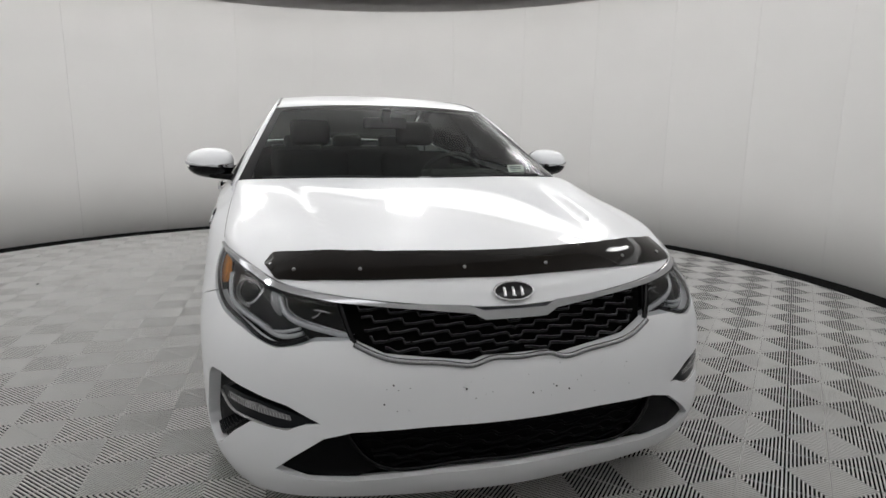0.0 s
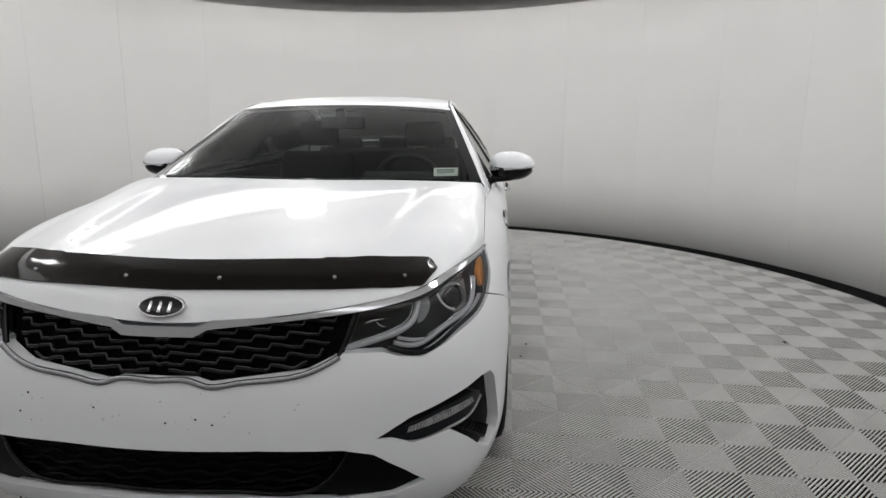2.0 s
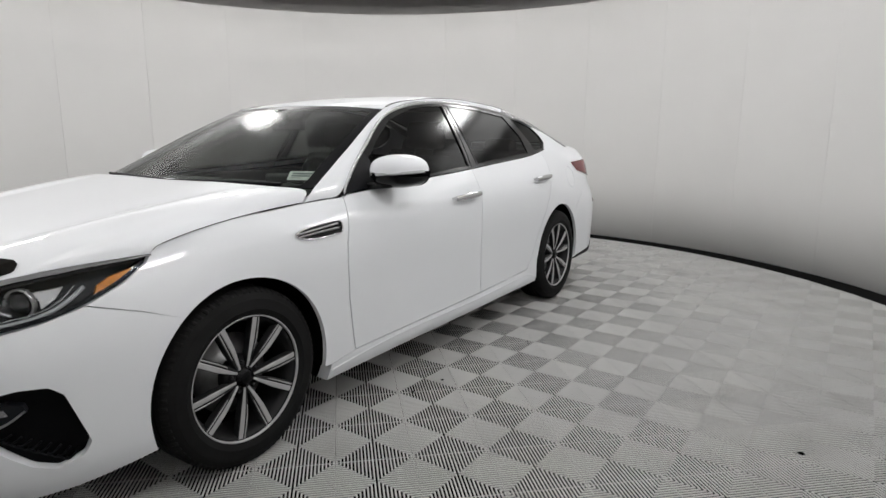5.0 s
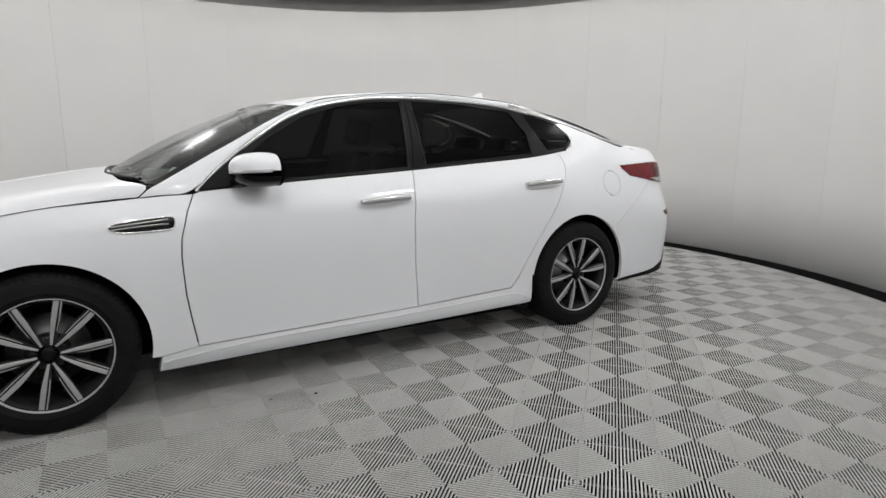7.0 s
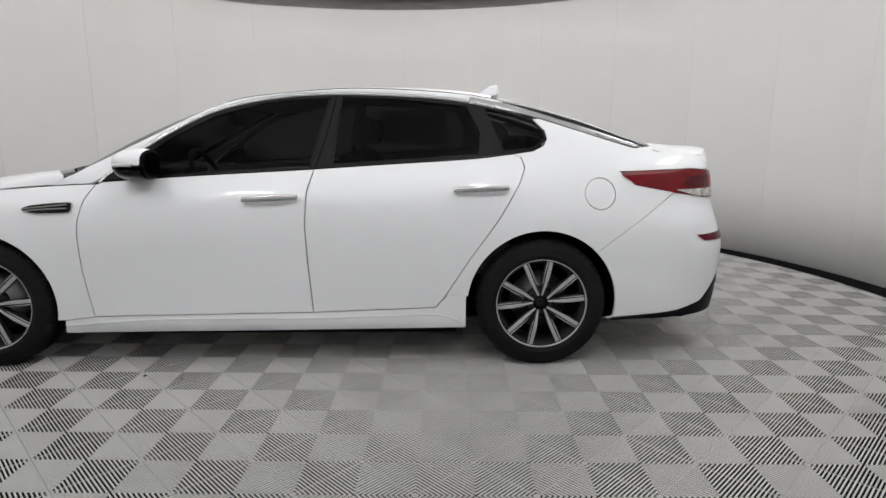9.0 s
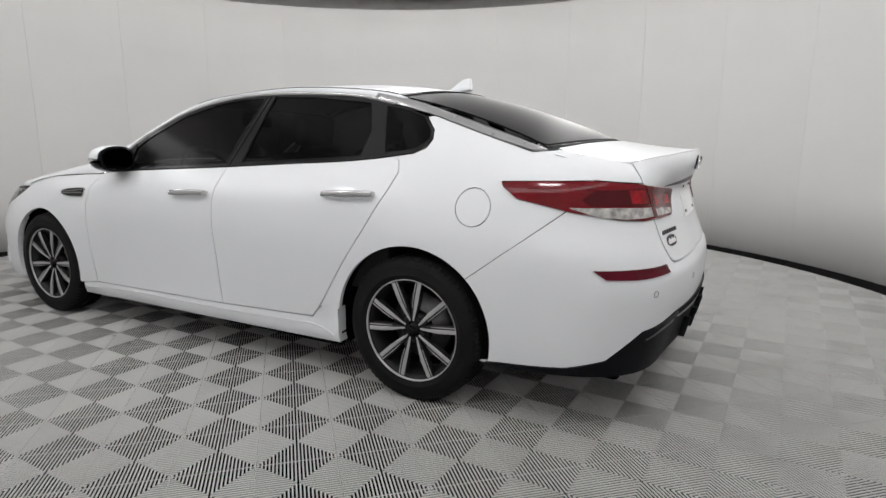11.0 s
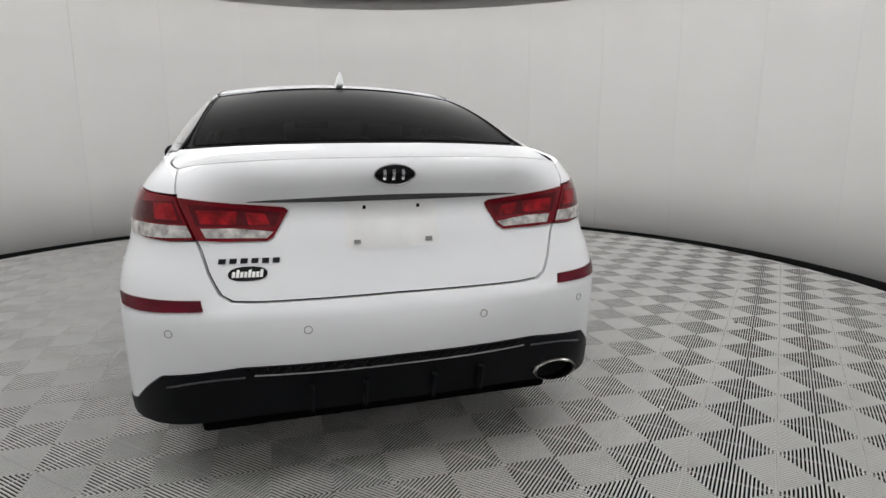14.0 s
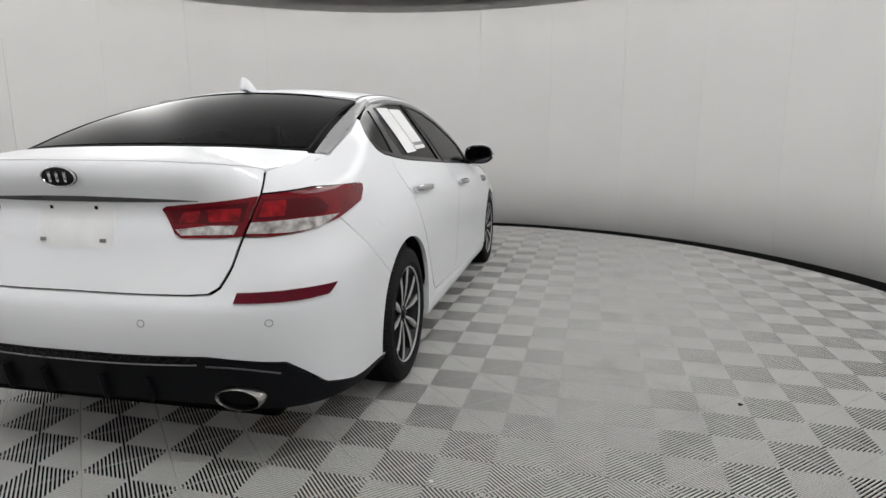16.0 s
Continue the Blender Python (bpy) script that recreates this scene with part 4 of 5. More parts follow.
# roof, glass, aerial
patch("roof", [(-.985, .004), (0, .004), (.985, .004), (.985, .996), (0, .996), (-.985, .996)], PAINT, car, "white roof", surface=(lambda q, v, out=0.0: roof(q, v, out)), stretch=(.58, 1.5), step=.04, thick=.015)
for side in (1, -1):
    strip("roof_ditch", [(side * .99, .03), (side * .99, .5), (side * .99, .995)], .013, .003, GLOSS_BLACK, car, surface=roof, n=50)


def screen(name, label, surface, glass, band, frit, q0=.995, lower=.05, upper=.10, stretch=(.68, .8)):
    outer = [(-q0, .005), (-.5, .005), (0, .005), (.5, .005), (q0, .005), (q0, .995), (.5, .995), (0, .995), (-.5, .995), (-q0, .995)]
    i = q0 - band
    inner = eased([(-i, lower), (0, lower), (i, lower), (i, 1 - upper), (0, 1 - upper), (-i, 1 - upper)], .07)
    patch(name + "_border", outer, frit, car, "black ceramic border of the glass", surface=surface, stretch=stretch, step=.04, holes=(inner,), thick=.004)
    pane = patch(name, inner, glass, car, label, surface=surface, stretch=stretch, step=.06, thick=0)
    pane.visible_shadow = False


screen("windscreen", "lightly tinted windscreen", windscreen, SCREEN_GLASS, .06, FRIT, lower=.03, upper=.06)
screen("rear_window", "dark tinted rear window", lambda q, v, out=0.0: rear_screen(q, v, out), REAR_GLASS, .02, REAR_FRIT, lower=.03, upper=.04)
strip("cowl", [(-.96, 1.012), (-.5, 1.02), (0, 1.022), (.5, 1.02), (.96, 1.012)], .05, .006, BLACK_PLASTIC, car, "black cowl under the windscreen", surface=hood, out=-.022, n=60)
for q0, q1 in ((-.86, .02), (-.05, .84)):
    strip("wiper", [(q0, .012), ((q0 + q1) / 2, .035), (q1, .022)], .014, .012, BLACK_PLASTIC, car, "black wiper blade", surface=windscreen, out=.008, n=30)
fin = block_mesh((.17, .040, .068), .012, 2)
fin = shaped(fin, lambda c: (c.x * (1 - .74 * (c.z + .034) / .068) - .058 * (c.z + .034) / .068, c.y * (1 - .75 * (c.z + .034) / .068), c.z))
fin.transform(Matrix.Translation((-1.18, 0, 1.447)) @ pose(0, 0, 0, 0, 6, 0))
part("aerial_fin", fin, PAINT, car, "white shark-fin aerial")

# windscreen sticker
@lifted
def sticker(u, v):
    """u runs outwards, v up the glass; the card is flat."""
    return np.array([.890, .562, 1.008]) + u[..., None] * np.array([-.050, .113, 0]) + v[..., None] * np.array([-.028, -.001, .037])


card = patch("price_sticker", [(0, 0), (1, 0), (1, 1), (0, 1)], WHITE_CARD, car, "white paper sticker inside the windscreen", surface=sticker, thick=.001, stretch=(.12, .05), step=.03)
for v0, v1, u1 in ((.62, .82, .86), (.38, .54, .82), (.2, .26, .5)):
    patch("printed_bar", [(.12, v0), (u1, v0), (u1, v1), (.12, v1)], INK, card, surface=sticker, out=.001, thick=.001, stretch=(.12, .05), step=.03)

# paper sheets stuck on the rear passenger window
for x0, x1, z0 in ((-.965, -.748, 1.100), (-.735, -.492, 1.114)):
    sheet_ = patch("window_sticker", flip(X((x0, z0), (x1, z0 + .006), (x1, 1.348), (x0, 1.342))), WHITE_CARD, car, "white paper sheet stuck on the rear window", out=.003, thick=.001, step=.06)
    if x0 > -.8:
        patch("printed_bar", flip(X((x0 + .01, z0 + .022), (x1 - .01, z0 + .026), (x1 - .01, z0 + .044), (x0 + .01, z0 + .040))), INK, sheet_, out=.0045, thick=.001, step=.06)

# door mirrors
def mirror_half(keep, side):
    bm = bmesh.new()
    bmesh.ops.create_uvsphere(bm, u_segments=36, v_segments=24, radius=1)
    for v in bm.verts:
        x, y, z = v.co
        px = math.copysign(abs(x) ** .8, x) * (.120 if x > 0 else .075)
        lean = 1 - .18 * max(0, y)
        v.co = (px - .030 * y, math.copysign(abs(y) ** .72, y) * .105, math.copysign(abs(z) ** .75, z) * .066 * lean)
    cut = bmesh.ops.bisect_plane(bm, geom=bm.verts[:] + bm.edges[:] + bm.faces[:], plane_co=(-.040, 0, 0), plane_no=(-1, 0, 0), clear_outer=True)
    bmesh.ops.bisect_plane(bm, geom=bm.verts[:] + bm.edges[:] + bm.faces[:], plane_co=(0, 0, -.008), plane_no=(0, .10, -1 if keep == "cap" else 1), clear_outer=True)
    bm.transform(Matrix.Translation((.540, .942 * side, 1.044)) @ Matrix.Diagonal((1.10, 1.10 * side, 1.14, 1)))
    if side < 0:
        bmesh.ops.reverse_faces(bm, faces=bm.faces)
    return bm


for side in (1, -1):
    cap = part("door_mirror", mirror_half("cap", side), PAINT, car, "white-capped door mirror with a black lower half")
    part("mirror_base", mirror_half("base", side), GLOSS_BLACK, cap)
    arm = block_mesh((.090, .15, .034), .010, 2)
    arm.transform(Matrix.Translation((.61, .865 * side, .982)) @ pose(0, 0, 0, 6 * side, 0, 14 * side))
    part("mirror_arm", arm, GLOSS_BLACK, cap)
    face = bmesh.new()
    bmesh.ops.create_circle(face, cap_ends=True, radius=1, segments=40)
    for v in face.verts:
        v.co = (0, math.copysign(abs(v.co.x) ** .78, v.co.x) * .096, math.copysign(abs(v.co.y) ** .78, v.co.y) * .058)
    face.transform(Matrix.Translation((.484, .944 * side, 1.044)) @ pose(0, 0, 0, 0, 0, 6 * side))
    part("mirror_glass", face, MIRROR, cap)
    rim = bmesh.new()
    bmesh.ops.create_circle(rim, cap_ends=True, radius=1, segments=40)
    for v in rim.verts:
        v.co = (0, math.copysign(abs(v.co.x) ** .78, v.co.x) * .110, math.copysign(abs(v.co.y) ** .78, v.co.y) * .071)
    rim.transform(Matrix.Translation((.491, .944 * side, 1.044)) @ pose(0, 0, 0, 0, 0, 6 * side))
    part("mirror_housing", rim, BLACK_PLASTIC, cap)
    t = np.linspace(radians(6), radians(105), 30)
    line = np.stack([.540 + .128 * np.sign(np.sin(t)) * np.abs(np.sin(t)) ** .8 - .030 * np.abs(np.cos(t)) ** .72 * np.sign(np.cos(t)), side * (.942 + .117 * np.sign(np.cos(t)) * np.abs(np.cos(t)) ** .72), 1.036 + .010 * np.cos(t)], -1)
    nor = np.stack([np.sin(t), side * np.cos(t), 0 * t], -1)
    part("mirror_indicator", sweep_mesh(line, nor, .013, .004), LIGHT_BAR, cap, "chrome and clear indicator strip")
    sail = X((.800, .957), (.700, 1.040), (.585, 1.130), (.572, 1.09), (.565, .980))
    patch("mirror_sail", [(side * u, v) for u, v in sail], BLACK_PLASTIC, car, "black mirror sail panel", out=.005, thick=.008, step=.03)

# stone chips on the bumper
rng = random.Random(7)
chips = bmesh.new()
for _ in range(30):
    u, z = rng.uniform(-.42, .42), rng.gauss(.505, .03)
    r = rng.choice((.0010, .0012, .0015, .0015, .0030))
    bmesh.ops.create_icosphere(chips, subdivisions=1, radius=r, matrix=Matrix.Translation(skin(u, z, 0)))
tagged(part("stone_chips", chips, DARK_LINER, bumper, "small dark stone chips and bug marks"), kind="stuff")

# wheels
def wheel_meshes():
    made = {}
    barrel = lathe_mesh([(.228, .094), (.218, .086), (.206, .055), (.200, .0), (.206, -.09), (.222, -.10)], 72)
    made["wheel"] = (barrel, RIM_DARK)
    tread = [(.216, -.092), (.228, -.106), (.262, -.112), (.298, -.108), (.320, -.096), (.331, -.078)]
    for g in (-.045, -.015, .015, .045):
        tread += [(.334, g - .006), (.327, g - .0045), (.327, g + .0045), (.334, g + .006)]
    tread += [(.331, .078), (.320, .096), (.300, .107), (.296, .1075), (.294, .1095), (.262, .112), (.256, .1135), (.253, .111), (.240, .108), (.229, .100), (.222, .088)]
    made["tyre"] = (sharpen(lathe_mesh(tread, 96), 40), RUBBER)
    blocks = bmesh.new()
    for k in range(76):
        b = block_mesh((.0135, .028, .009), .0015, 1, Matrix.Rotation(2 * math.pi * k / 76, 4, "Y") @ Matrix.Translation((0, .0865, .3225)) @ pose(0, 0, 0, -31, 0, 9))
        me = bpy.data.meshes.new("block")
        b.to_mesh(me)
        b.free()
        blocks.from_mesh(me)
        bpy.data.meshes.remove(me)
    made["tread"] = (blocks, RUBBER)
    made["rim_lip"] = (lathe_mesh([(.2255, .090), (.2280, .1010), (.2300, .1040), (.2330, .1045), (.2345, .1030), (.2350, .098)], 96), MACHINED)
    made["brake_disc"] = (lathe_mesh([(.0, .012), (.085, .012), (.088, -.002), (.150, -.002), (.150, -.018), (0, -.018)], 48), STEEL)
    made["wheel_back"] = (lathe_mesh([(0, -.03), (.200, -.03)], 48), DARK_LINER)
    made["hub_cap"] = (lathe_mesh([(0, .090), (.020, .0895), (.027, .086), (.029, .078), (.034, .076), (.036, .060)], 40), GLOSS_BLACK)
    made["hub"] = (lathe_mesh([(.036, .072), (.062, .068), (.078, .058), (.080, .03)], 40), RIM_DARK)
    return made


def spoke_mesh(a_hub, a_rim, w0, w1, y0, y1, deep, shift=0.0, r0=.040, r1=.224):
    """A tapered bar from the hub to the rim; the angles are in degrees."""
    p = np.array([r0 * math.cos(radians(a_hub)), r0 * math.sin(radians(a_hub))])
    q = np.array([r1 * math.cos(radians(a_rim)), r1 * math.sin(radians(a_rim))])
    d = (q - p) / np.linalg.norm(q - p)
    n = np.array([-d[1], d[0]])
    bm = bmesh.new()
    rings = []
    for t in (0, .12, .3, .55, .8, 1):
        c, w = p + (q - p) * t, w0 + (w1 - w0) * min(1, t * 1.8)
        y = y0 + (y1 - y0) * t + .006 * math.sin(math.pi * t)
        c = c + n * shift * min(1, .25 + t * 1.8)
        a, b = c - n * w / 2, c + n * w / 2
        k = n * min(.0025, w * .2)
        rings.append([bm.verts.new((x, h, z)) for (x, z), h in ((a, y - deep), (a, y - .0015), (a + k, y), (b - k, y), (b, y - .0015), (b, y - deep))])
    for r, s in zip(rings, rings[1:]):
        for j in range(6):
            bm.faces.new((r[j], r[(j + 1) % 6], s[(j + 1) % 6], s[j]))
    bm.faces.new(rings[0])
    bm.faces.new(rings[-1])
    bmesh.ops.recalc_face_normals(bm, faces=bm.faces)
    return sharpen(bm, 30)


wheel_data = {}
for name, (bm, m) in wheel_meshes().items():
    me = bpy.data.meshes.new(name)
    bm.to_mesh(me)
    bm.free()
    me.polygons.foreach_set("use_smooth", [True] * len(me.polygons))
    me.materials.append(m)
    wheel_data[name] = me
spoke_data = []
for k in range(5):
    mid = 90 + 72 * k
    for d in (-1, 1):
        for name, bm, m in (("spoke", spoke_mesh(mid + d * 9, mid + d * 16, .016, .037, .078, .092, .030), RIM_DARK),
                            ("spoke_face", spoke_mesh(mid + d * 9, mid + d * 16, .009, .0195, .0795, .0935, .004, shift=d * .0068), MACHINED),
                            ("spoke_face", spoke_mesh(mid + d * 9, mid + d * 16, .0030, .0050, .0795, .0935, .004, shift=d * -.0110, r0=.055), MACHINED)):
            me = bpy.data.meshes.new(name)
            bm.to_mesh(me)
            bm.free()
            me.materials.append(m)
            spoke_data.append((name, me))
nut = lathe_mesh([(0, .082), (.006, .082), (.0095, .078), (.0095, .060)], 6)
nut_me = bpy.data.meshes.new("lug_nut")
nut.to_mesh(nut_me)
nut.free()
nut_me.materials.append(RIM_DARK)
for x, side, turn in ((FRONT_AXLE, 1, 42), (REAR_AXLE, 1, 6), (FRONT_AXLE, -1, 40), (REAR_AXLE, -1, 5)):
    wheel = new("wheel", wheel_data["wheel"])
    wheel.parent = car
    wheel.matrix_local = Matrix.Translation((x, .797 * side, .334)) @ Matrix.Rotation(0 if side > 0 else math.pi, 4, "Z") @ Matrix.Rotation(radians(turn), 4, "Y")
    tagged(wheel, "ten-spoke alloy wheel with machined faces and a black tyre")
    for name, me in [(n, m) for n, m in wheel_data.items() if n != "wheel"] + spoke_data:
        new(name, me).parent = wheel
    for k in range(5):
        a = radians(90 + 36 + 72 * k)
        b = new("lug_nut", nut_me)
        b.parent = wheel
        b.matrix_local = Matrix.Translation((.056 * math.cos(a), 0, .056 * math.sin(a)))
    # the arch's liner
    r, steps = .398, 40
    bm = bmesh.new()
    rows = []
    for i in range(steps + 1):
        a = radians(-12 + 204 * i / steps)
        rows.append([bm.verts.new((x + r * math.cos(a), side * y, .334 + r * math.sin(a))) for y in (.885, .86, .55)])
    for p, q in zip(rows, rows[1:]):
        for j in range(2):
            bm.faces.new((p[j], p[j + 1], q[j + 1], q[j]))
    bm.faces.new([p[2] for p in rows])
    part("wheel_arch_liner", bm, DARK_LINER, car)

# underside
under = block_mesh((4.2, 1.08, .10), .02)
under.transform(Matrix.Translation((-.05, 0, .200)))
part("underbody", under, DARK_LINER, car)
for x0, x1 in ((.98, -.98),):
    tray = block_mesh((x0 - x1, 1.70, .08), .02)
    tray.transform(Matrix.Translation(((x0 + x1) / 2, 0, .205)))
    part("floor_pan", tray, DARK_LINER, car)
for x, w in ((1.98, .36), (-2.02, .50)):
    tray = block_mesh((w, 1.30, .07), .02)
    tray.transform(Matrix.Translation((x, 0, .215)))
    part("splash_tray", tray, DARK_LINER, car)

# cabin
def soft_block(size, at, tilt=0.0, bevel=.05, roll=0.0):
    bm = block_mesh(size, min(bevel, min(size) * .45), 3)
    bm.transform(Matrix.Translation(at) @ pose(0, 0, 0, roll, tilt, 0))
    return bm


for y in (.37, -.37):
    seat = part("front_seat", soft_block((.52, .52, .16), (-.02, y, .52), -6), CLOTH, car, "black cloth front seat with headrest")
    part("seat_back", soft_block((.15, .50, .60), (-.33, y, .79), -18, .06), CLOTH, seat)
    part("headrest", soft_block((.10, .27, .17), (-.455, y, 1.205), -10, .045), CLOTH, seat)
    for dy in (-.07, .07):
        post = lathe_mesh([(0, 0), (.006, 0), (.006, .12), (0, .12)], 10, "Z")
        post.transform(Matrix.Translation((-.415, y + dy, 1.045)) @ pose(0, 0, 0, 0, -12, 0))
        part("headrest_post", post, CHROME, seat)
bench = part("rear_bench", soft_block((.50, 1.28, .16), (-.92, 0, .52), -5), CLOTH, car, "black cloth rear bench")
part("bench_back", soft_block((.15, 1.26, .58), (-1.25, 0, .80), -24, .05), CLOTH, bench)
for y in (-.40, 0, .40):
    part("rear_headrest", soft_block((.10, .25, .13), (-1.40, y, 1.115), -15, .04), CLOTH, bench)
part("parcel_shelf", soft_block((.58, 1.24, .04), (-1.62, 0, 1.075), 0, .015), DASH, car)
part("dashboard", soft_block((.46, 1.44, .20), (.69, 0, .870), -4, .07), DASH, car, "dark dashboard")
part("instrument_hood", soft_block((.20, .40, .06), (.60, .38, .980), -4, .025), DASH, car)
part("console", soft_block((1.0, .22, .30), (.10, 0, .56), 0, .04), DASH, car)
for y in (.70, -.70):
    part("door_card", soft_block((1.9, .05, .50), (-.30, y * 1.14, .72), 0, .02), DASH, car)
part("cabin_floor", soft_block((2.7, 1.50, .04), (-.25, 0, .33), 0, .01), DARK_LINER, car)
part("bulkhead", soft_block((.04, 1.40, .55), (.93, 0, .66), 0, .01), DARK_LINER, car)
wheel_rim = bmesh.new()
seg = [[wheel_rim.verts.new(((.180 + .015 * math.cos(b)) * math.cos(a), (.180 + .015 * math.cos(b)) * math.sin(a), .015 * math.sin(b))) for b in np.linspace(0, 2 * math.pi, 11)[:-1]] for a in np.linspace(0, 2 * math.pi, 49)[:-1]]
for i in range(48):
    for j in range(10):
        wheel_rim.faces.new((seg[i][j], seg[(i + 1) % 48][j], seg[(i + 1) % 48][(j + 1) % 10], seg[i][(j + 1) % 10]))
wheel_rim.transform(Matrix.Translation((.42, .38, .930)) @ pose(0, 0, 0, 0, -64, 0))
steer = part("steering_wheel", wheel_rim, DASH, car, "black steering wheel")
part("steering_hub", soft_block((.05, .30, .11), (.435, .38, .925), -26, .02), DASH, steer)
inner_mirror = soft_block((.03, .25, .065), (.36, .0, 1.262), 8, .014)
part("rear_view_mirror", inner_mirror, BLACK_PLASTIC, car, "dark rear-view mirror")
part("mirror_stem", soft_block((.05, .05, .08), (.40, 0, 1.30), 20, .012), BLACK_PLASTIC, car)
patch("headliner", [(-.93, .03), (.93, .03), (.93, .97), (-.93, .97)], TRIM_GREY, car, "light grey headliner", surface=roof, out=-.030, stretch=(.55, 1.5), step=.08, thick=.004)
for side in (1, -1):
    rail = side_rail(side)
    patch("pillar_trim", [(0.06, .15), (.3, .2), (.6, .3), (.95, .3), (.95, .9), (.6, .95), (.3, .95), (0.06, .95)], TRIM_GREY, car, "light grey pillar trim", surface=(lambda u, v, out=0.0, r=rail, s=side: r(u, v, np.asarray(out) * s)), out=-.030, stretch=(2.2, .06), step=.05, thick=.003)

# ---- the drum: floor, wall, ceiling ----
R_WALL, WALL_TOP, PANELS = 4.15, 2.755, 28
GROOVE = .0038
floor = mesh_object("floor", lathe_mesh([(0, -GROOVE), (4.7, -GROOVE), (4.7, -.06), (0, -.06)], 96, "Z"), SLAB)
floor.location = (MID[0], MID[1], 0)
tagged(floor, "dark underfloor with grey ribbed plastic tiles", "floor", kind="structure")

wall = mesh_object("wall_1", lathe_mesh([(R_WALL + .006, .045), (R_WALL + .05, .045), (R_WALL + .05, WALL_TOP - .004), (R_WALL + .006, WALL_TOP - .004), (R_WALL + .006, .045)], 180, "Z"), WALL)
wall.location = (MID[0], MID[1], 0)
tagged(wall, "round white wall of upright sheets with fine joints", "wall", kind="structure")


def wall_sheet():
    bm = bmesh.new()
    n, a0 = 10, 2 * math.pi / PANELS
    gap = .0009 / R_WALL
    cols = []
    for i in range(n + 1):
        a = -a0 / 2 + gap + (a0 - 2 * gap) * i / n
        c, s = math.cos(a), math.sin(a)
        cols.append([bm.verts.new((r * c, r * s, z)) for r, z in ((R_WALL + .005, .006), (R_WALL, .008), (R_WALL, .7), (R_WALL, 1.4), (R_WALL, 2.1), (R_WALL, WALL_TOP), (R_WALL + .05, WALL_TOP))])
    for p, q in zip(cols, cols[1:]):
        for j in range(6):
            bm.faces.new((p[j], p[j + 1], q[j + 1], q[j]))
    for col in (cols[0], cols[-1]):
        back = bm.verts.new((col[1].co.x * (1 + .005 / R_WALL), col[1].co.y * (1 + .005 / R_WALL), .008))
        bk2 = bm.verts.new((col[5].co.x * (1 + .005 / R_WALL), col[5].co.y * (1 + .005 / R_WALL), WALL_TOP))
        side_face = bm.faces.new((col[1], col[2], col[3], col[4], col[5], bk2, back))
        for e in side_face.edges:
            e.smooth = False
    me = bpy.data.meshes.new("wall_sheet")
    bm.to_mesh(me)
    bm.free()
    me.polygons.foreach_set("use_smooth", [True] * len(me.polygons))
    me.materials.append(WALL)
    return me


sheet = wall_sheet()
for k in range(PANELS):
    ob = new("wall_sheet", sheet)
    ob.parent = wall
    ob.matrix_local = Matrix.Rotation(2 * math.pi * (k + .3) / PANELS, 4, "Z")

skirt = mesh_object("skirting", lathe_mesh([(R_WALL - .20, -GROOVE), (R_WALL - .20, .003), (R_WALL + .003, .004), (R_WALL + .003, .046), (R_WALL + .045, .046), (R_WALL + .045, -GROOVE)], 180, "Z"), GAP_BLACK)
skirt.location = (MID[0], MID[1], 0)
tagged(skirt, "black gap strip between wall and floor", "skirting", kind="structure")
upper = mesh_object("wall_2", lathe_mesh([(R_WALL + .05, WALL_TOP - .01), (4.95, WALL_TOP - .01), (4.95, 3.62), (5.0, 3.62)], 120, "Z"), CEILING)
upper.location = (MID[0], MID[1], 0)
tagged(upper, "grey cloth surround above the wall", "wall", kind="structure")
ceiling = mesh_object("ceiling", lathe_mesh([(0, 3.55), (5.0, 3.55), (5.0, 3.61), (0, 3.61)], 120, "Z"), CEILING)
ceiling.location = (MID[0], MID[1], 0)
tagged(ceiling, "grey cloth ceiling over the drum", "ceiling", kind="structure")


soft = new("ceiling_light")
soft.location = (MID[0], MID[1], SOFT_UP)
tagged(soft, "broad round white diffuser hung under the grey ceiling", "ceiling light")
part("diffuser", lathe_mesh([(0, .012), (SOFT_R, .012), (SOFT_R, .018), (0, .018)], 96, "Z"), LAMP_WHITE, soft)
part("casing", lathe_mesh([(SOFT_R + .004, .0), (SOFT_R + .05, .0), (SOFT_R + .05, .05), (SOFT_R + .004, .05)], 96, "Z"), LAMP_WHITE, soft)
for k in range(6):
    a = math.pi * k / 3
    rod = block_mesh((.02, .02, .16), .003)
    rod.transform(Matrix.Translation((2.45 * math.cos(a), 2.45 * math.sin(a), .095)))
    part("hanger_rod", rod, STEEL, soft)

# a lit band that runs round above the wall
cove = mesh_object("added_fill_band", lathe_mesh([(4.38, 3.03), (4.38, 3.50), (4.40, 3.50), (4.40, 3.03), (4.38, 3.03)], 120, "Z"), FILL_PANEL)
cove.location = (MID[0], MID[1], 0)
tagged(cove, "added glowing fill band, out of view above the wall", "cove light", kind="structure")

mesh_object("fill_band_casing", lathe_mesh([(4.37, 3.02), (4.42, 3.02), (4.42, 3.51), (4.37, 3.51), (4.37, 3.505), (4.410, 3.505), (4.410, 3.025), (4.37, 3.025), (4.37, 3.02)], 120, "Z"), LAMP_WHITE, cove, "white casing behind the added fill band")

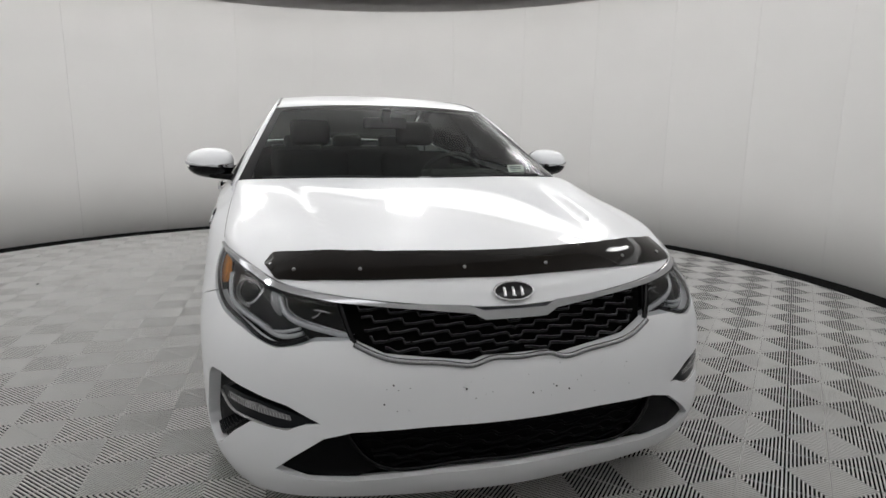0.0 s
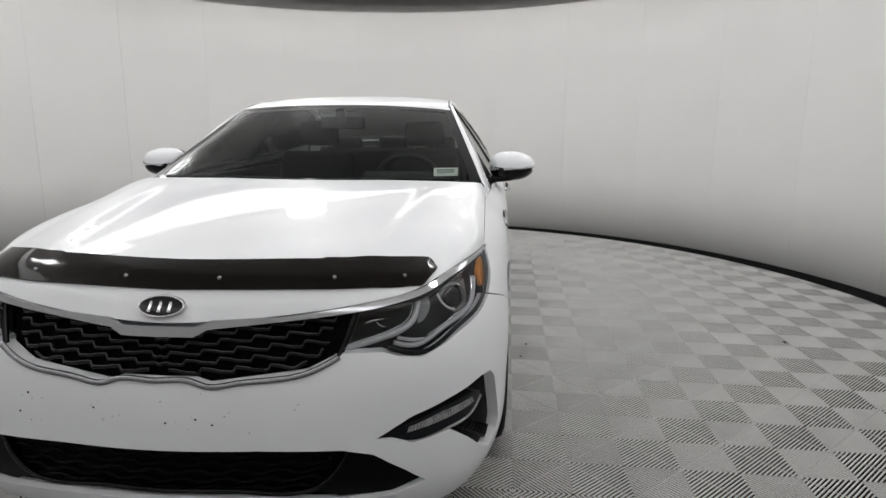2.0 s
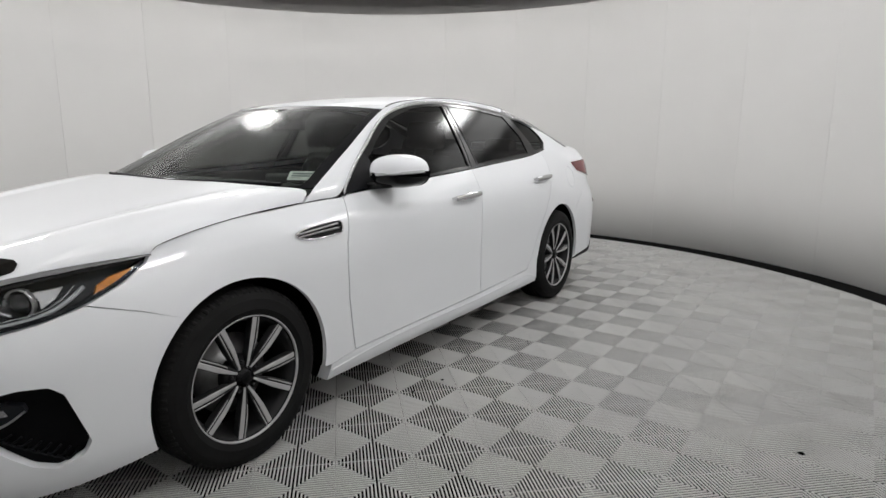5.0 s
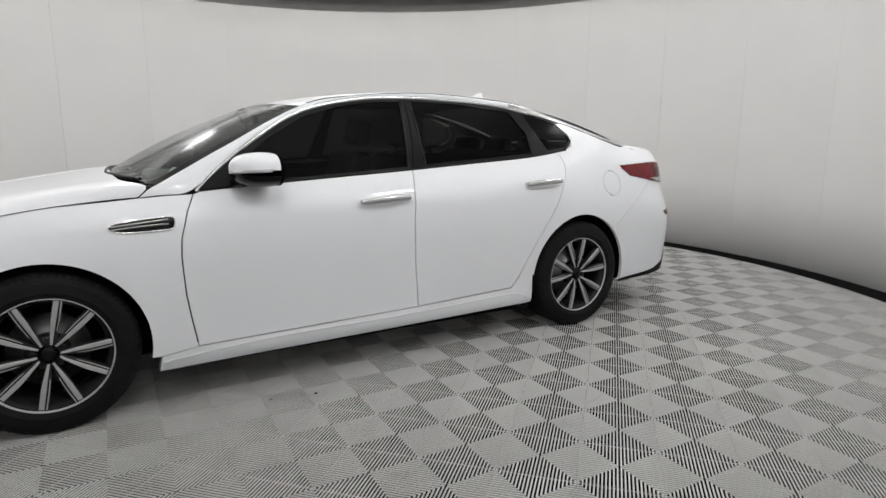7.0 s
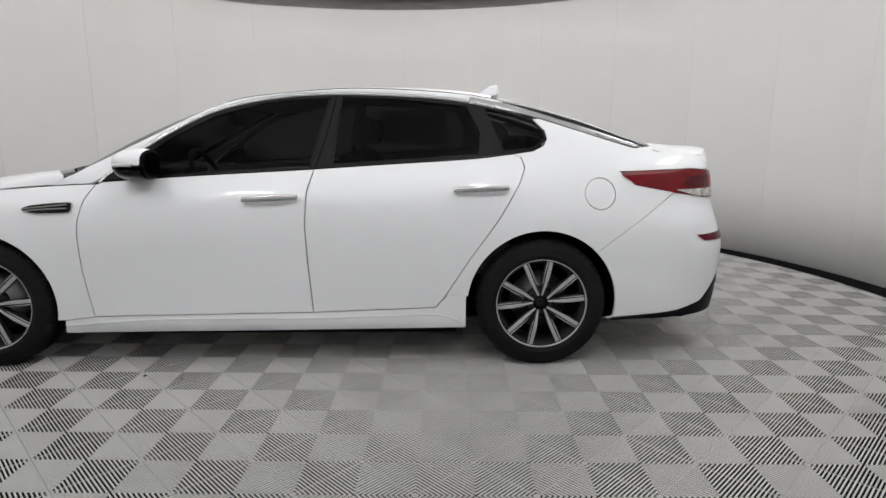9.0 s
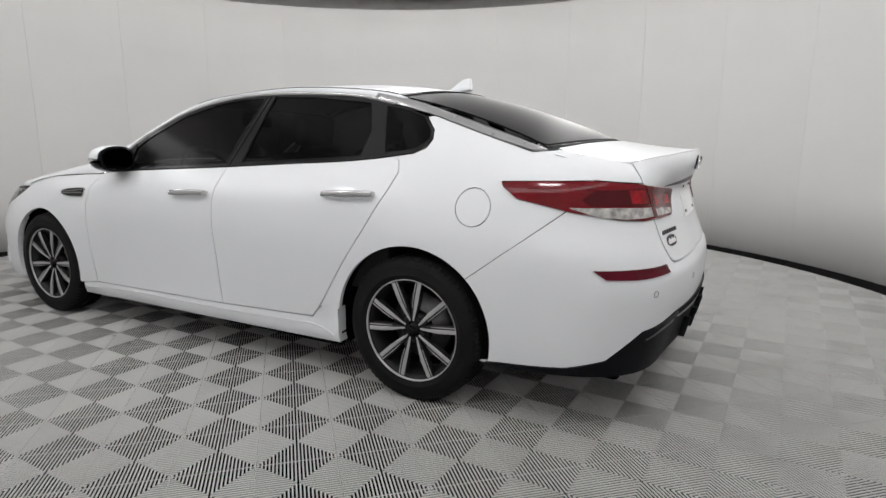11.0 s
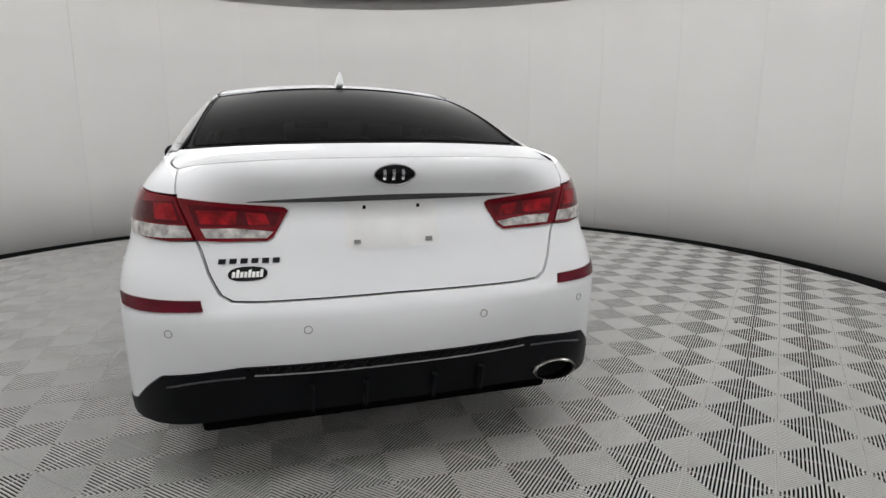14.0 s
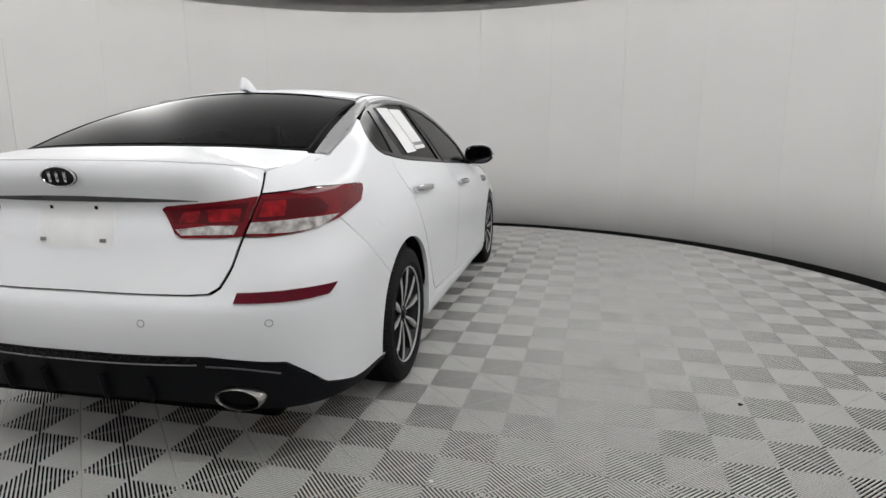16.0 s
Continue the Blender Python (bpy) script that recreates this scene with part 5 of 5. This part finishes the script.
# small lamps that face the tail and the two sides
for x, y in ((-3.05, -1.26), (-3.05, 1.26), (1.26, 3.05), (-1.26, 3.05), (1.26, -3.05), (-1.26, -3.05)):
    a = math.atan2(y, x)
    at = Matrix.Translation((MID[0] + x, MID[1] + y, 3.12)) @ Matrix.Rotation(a, 4, "Z") @ pose(0, 0, 0, 0, 46, 0)
    lamp = new("studio_lamp")
    lamp.matrix_world = at
    tagged(lamp, "white rectangular studio lamp tilted down towards the car", "lamp", group="lamps round the car")
    part("lamp_casing", block_mesh((.26, .54, .05), .012, 2, Matrix.Translation((0, 0, .030))), LAMP_WHITE, lamp)
    part("lamp_panel", block_mesh((.20, .48, .006), 0, 1, Matrix.Translation((0, 0, -.002))), SPOT_PANEL, lamp, "lit white lamp panel", smooth=False)
    part("lamp_yoke", block_mesh((.03, .03, .42), .004, 1, Matrix.Translation((.12, 0, .24))), STEEL, lamp)

# small crumbs of dirt lying on the tiles
rng = random.Random(3)
for x, y, r, m in ((-1.415, -2.435, .011, DARK_LINER), (-2.282, -1.224, .008, WHITE_CARD), (.196, 2.593, .011, DARK_LINER), (.581, 1.02, .008, DARK_LINER), (.383, 1.06, .008, DARK_LINER), (-1.62, -2.02, .005, WHITE_CARD)):
    bm = bmesh.new()
    bmesh.ops.create_icosphere(bm, subdivisions=2, radius=r)
    for v in bm.verts:
        v.co = (v.co.x * rng.uniform(.7, 1.3), v.co.y * rng.uniform(.7, 1.3), max(-.0, v.co.z * .45 + .2 * r))
    crumb = mesh_object("dirt_crumb", bm, m)
    crumb.location = (x, y, 0)
    tagged(crumb, "small pale crumb of dirt on the floor tiles" if m is WHITE_CARD else "small dark crumb of dirt on the floor tiles", "dirt crumb", group="crumbs on the floor")

# ---- floor tiles, each with four fans of ribs ----
TILE_SIZE, TILE_TURN, TILE_AT = .28975, 133.35, (2.2710, 1.3281)


def tile_arrays():
    """One tile: ribs with bevelled tops, square to the nearest edge, and a thin rim."""
    n, e, h = 22, .0018, TILE_SIZE / 2
    p = TILE_SIZE / n
    vs, fs = [], []
    for quarter in range(4):
        c, s = ((1, 0), (0, 1), (-1, 0), (0, -1))[quarter]

        def put(rows):
            """Lines of (along the edge, in from it, height), joined to a bar."""
            k = len(vs)
            for u, v0, v1, z in rows:
                for v in (v0, v1):
                    a, b = u - h, v - h
                    vs.append((a * c - b * s, a * s + b * c, z))
            m = len(rows)
            fs.extend((k + 2 * i, k + 2 * i + 2, k + 2 * i + 3, k + 2 * i + 1) for i in range(m - 1))
            fs.append(tuple(k + 2 * i for i in range(m))[::-1])
            fs.append(tuple(k + 2 * i + 1 for i in range(m)))
        for k in range(n):
            u = (k + .5) * p
            if min(u, TILE_SIZE - u) < e + .004:
                continue
            reach = lambda x: max(min(x, TILE_SIZE - x), e + .001)
            w = [(-.222, -GROOVE), (-.216, -.0010), (-.170, 0), (.170, 0), (.216, -.0010), (.222, -GROOVE)]
            put([(u + q * p, e, reach(u + q * p), z) for q, z in w])
        put([(.0007, .0007, .0007, -GROOVE), (.0007, .0007, .0007, -.003), (e, .0007, e, -.0025), (TILE_SIZE - e, .0007, e, -.0025), (TILE_SIZE - .0007, .0007, .0007, -.003), (TILE_SIZE - .0007, .0007, .0007, -GROOVE)])
        k = len(vs)
        for u, v in ((e, e), (TILE_SIZE - e, e)):
            for z in (-.0025, -GROOVE):
                a, b = u - h, v - h
                vs.append((a * c - b * s, a * s + b * c, z))
        fs.append((k, k + 2, k + 3, k + 1))
    return np.array(vs), fs


tile_v, tile_f = tile_arrays()
tile_me = bpy.data.meshes.new("tile")
tile_me.from_pydata(tile_v.tolist(), [], tile_f)
tile_me.materials.append(TILE)
turn = Matrix.Rotation(radians(TILE_TURN), 4, "Z")
spots = []
for i in range(-24, 30):
    for j in range(-24, 30):
        c = turn @ Vector(((i + .5) * TILE_SIZE, (j + .5) * TILE_SIZE, 0)) + Vector((*TILE_AT, 0))
        if math.hypot(c.x - MID[0], c.y - MID[1]) < R_WALL + .16:
            spots.append(c)
spots.sort(key=lambda c: -(c.y + .25 * abs(c.x)))
rest_v, rest_f = [], []
spin = np.array(turn.to_3x3())
for k, c in enumerate(spots):
    if k < 300:
        ob = new("tile", tile_me)
        ob.parent = floor
        ob.matrix_local = Matrix.Translation((c.x - MID[0], c.y - MID[1], 0)) @ turn
    else:
        base = len(rest_v) * len(tile_v)
        rest_v.append(tile_v @ spin.T + np.array((c.x - MID[0], c.y - MID[1], 0)))
        rest_f.append(base)
far = bpy.data.meshes.new("far_tiles")
far.from_pydata(np.concatenate(rest_v).tolist(), [], [tuple(b + i for i in f) for b in rest_f for f in tile_f])
far.materials.append(TILE)
far_ob = new("far_tiles", far)
far_ob.parent = floor
tagged(far_ob, "grey ribbed plastic floor tiles", kind="stuff")
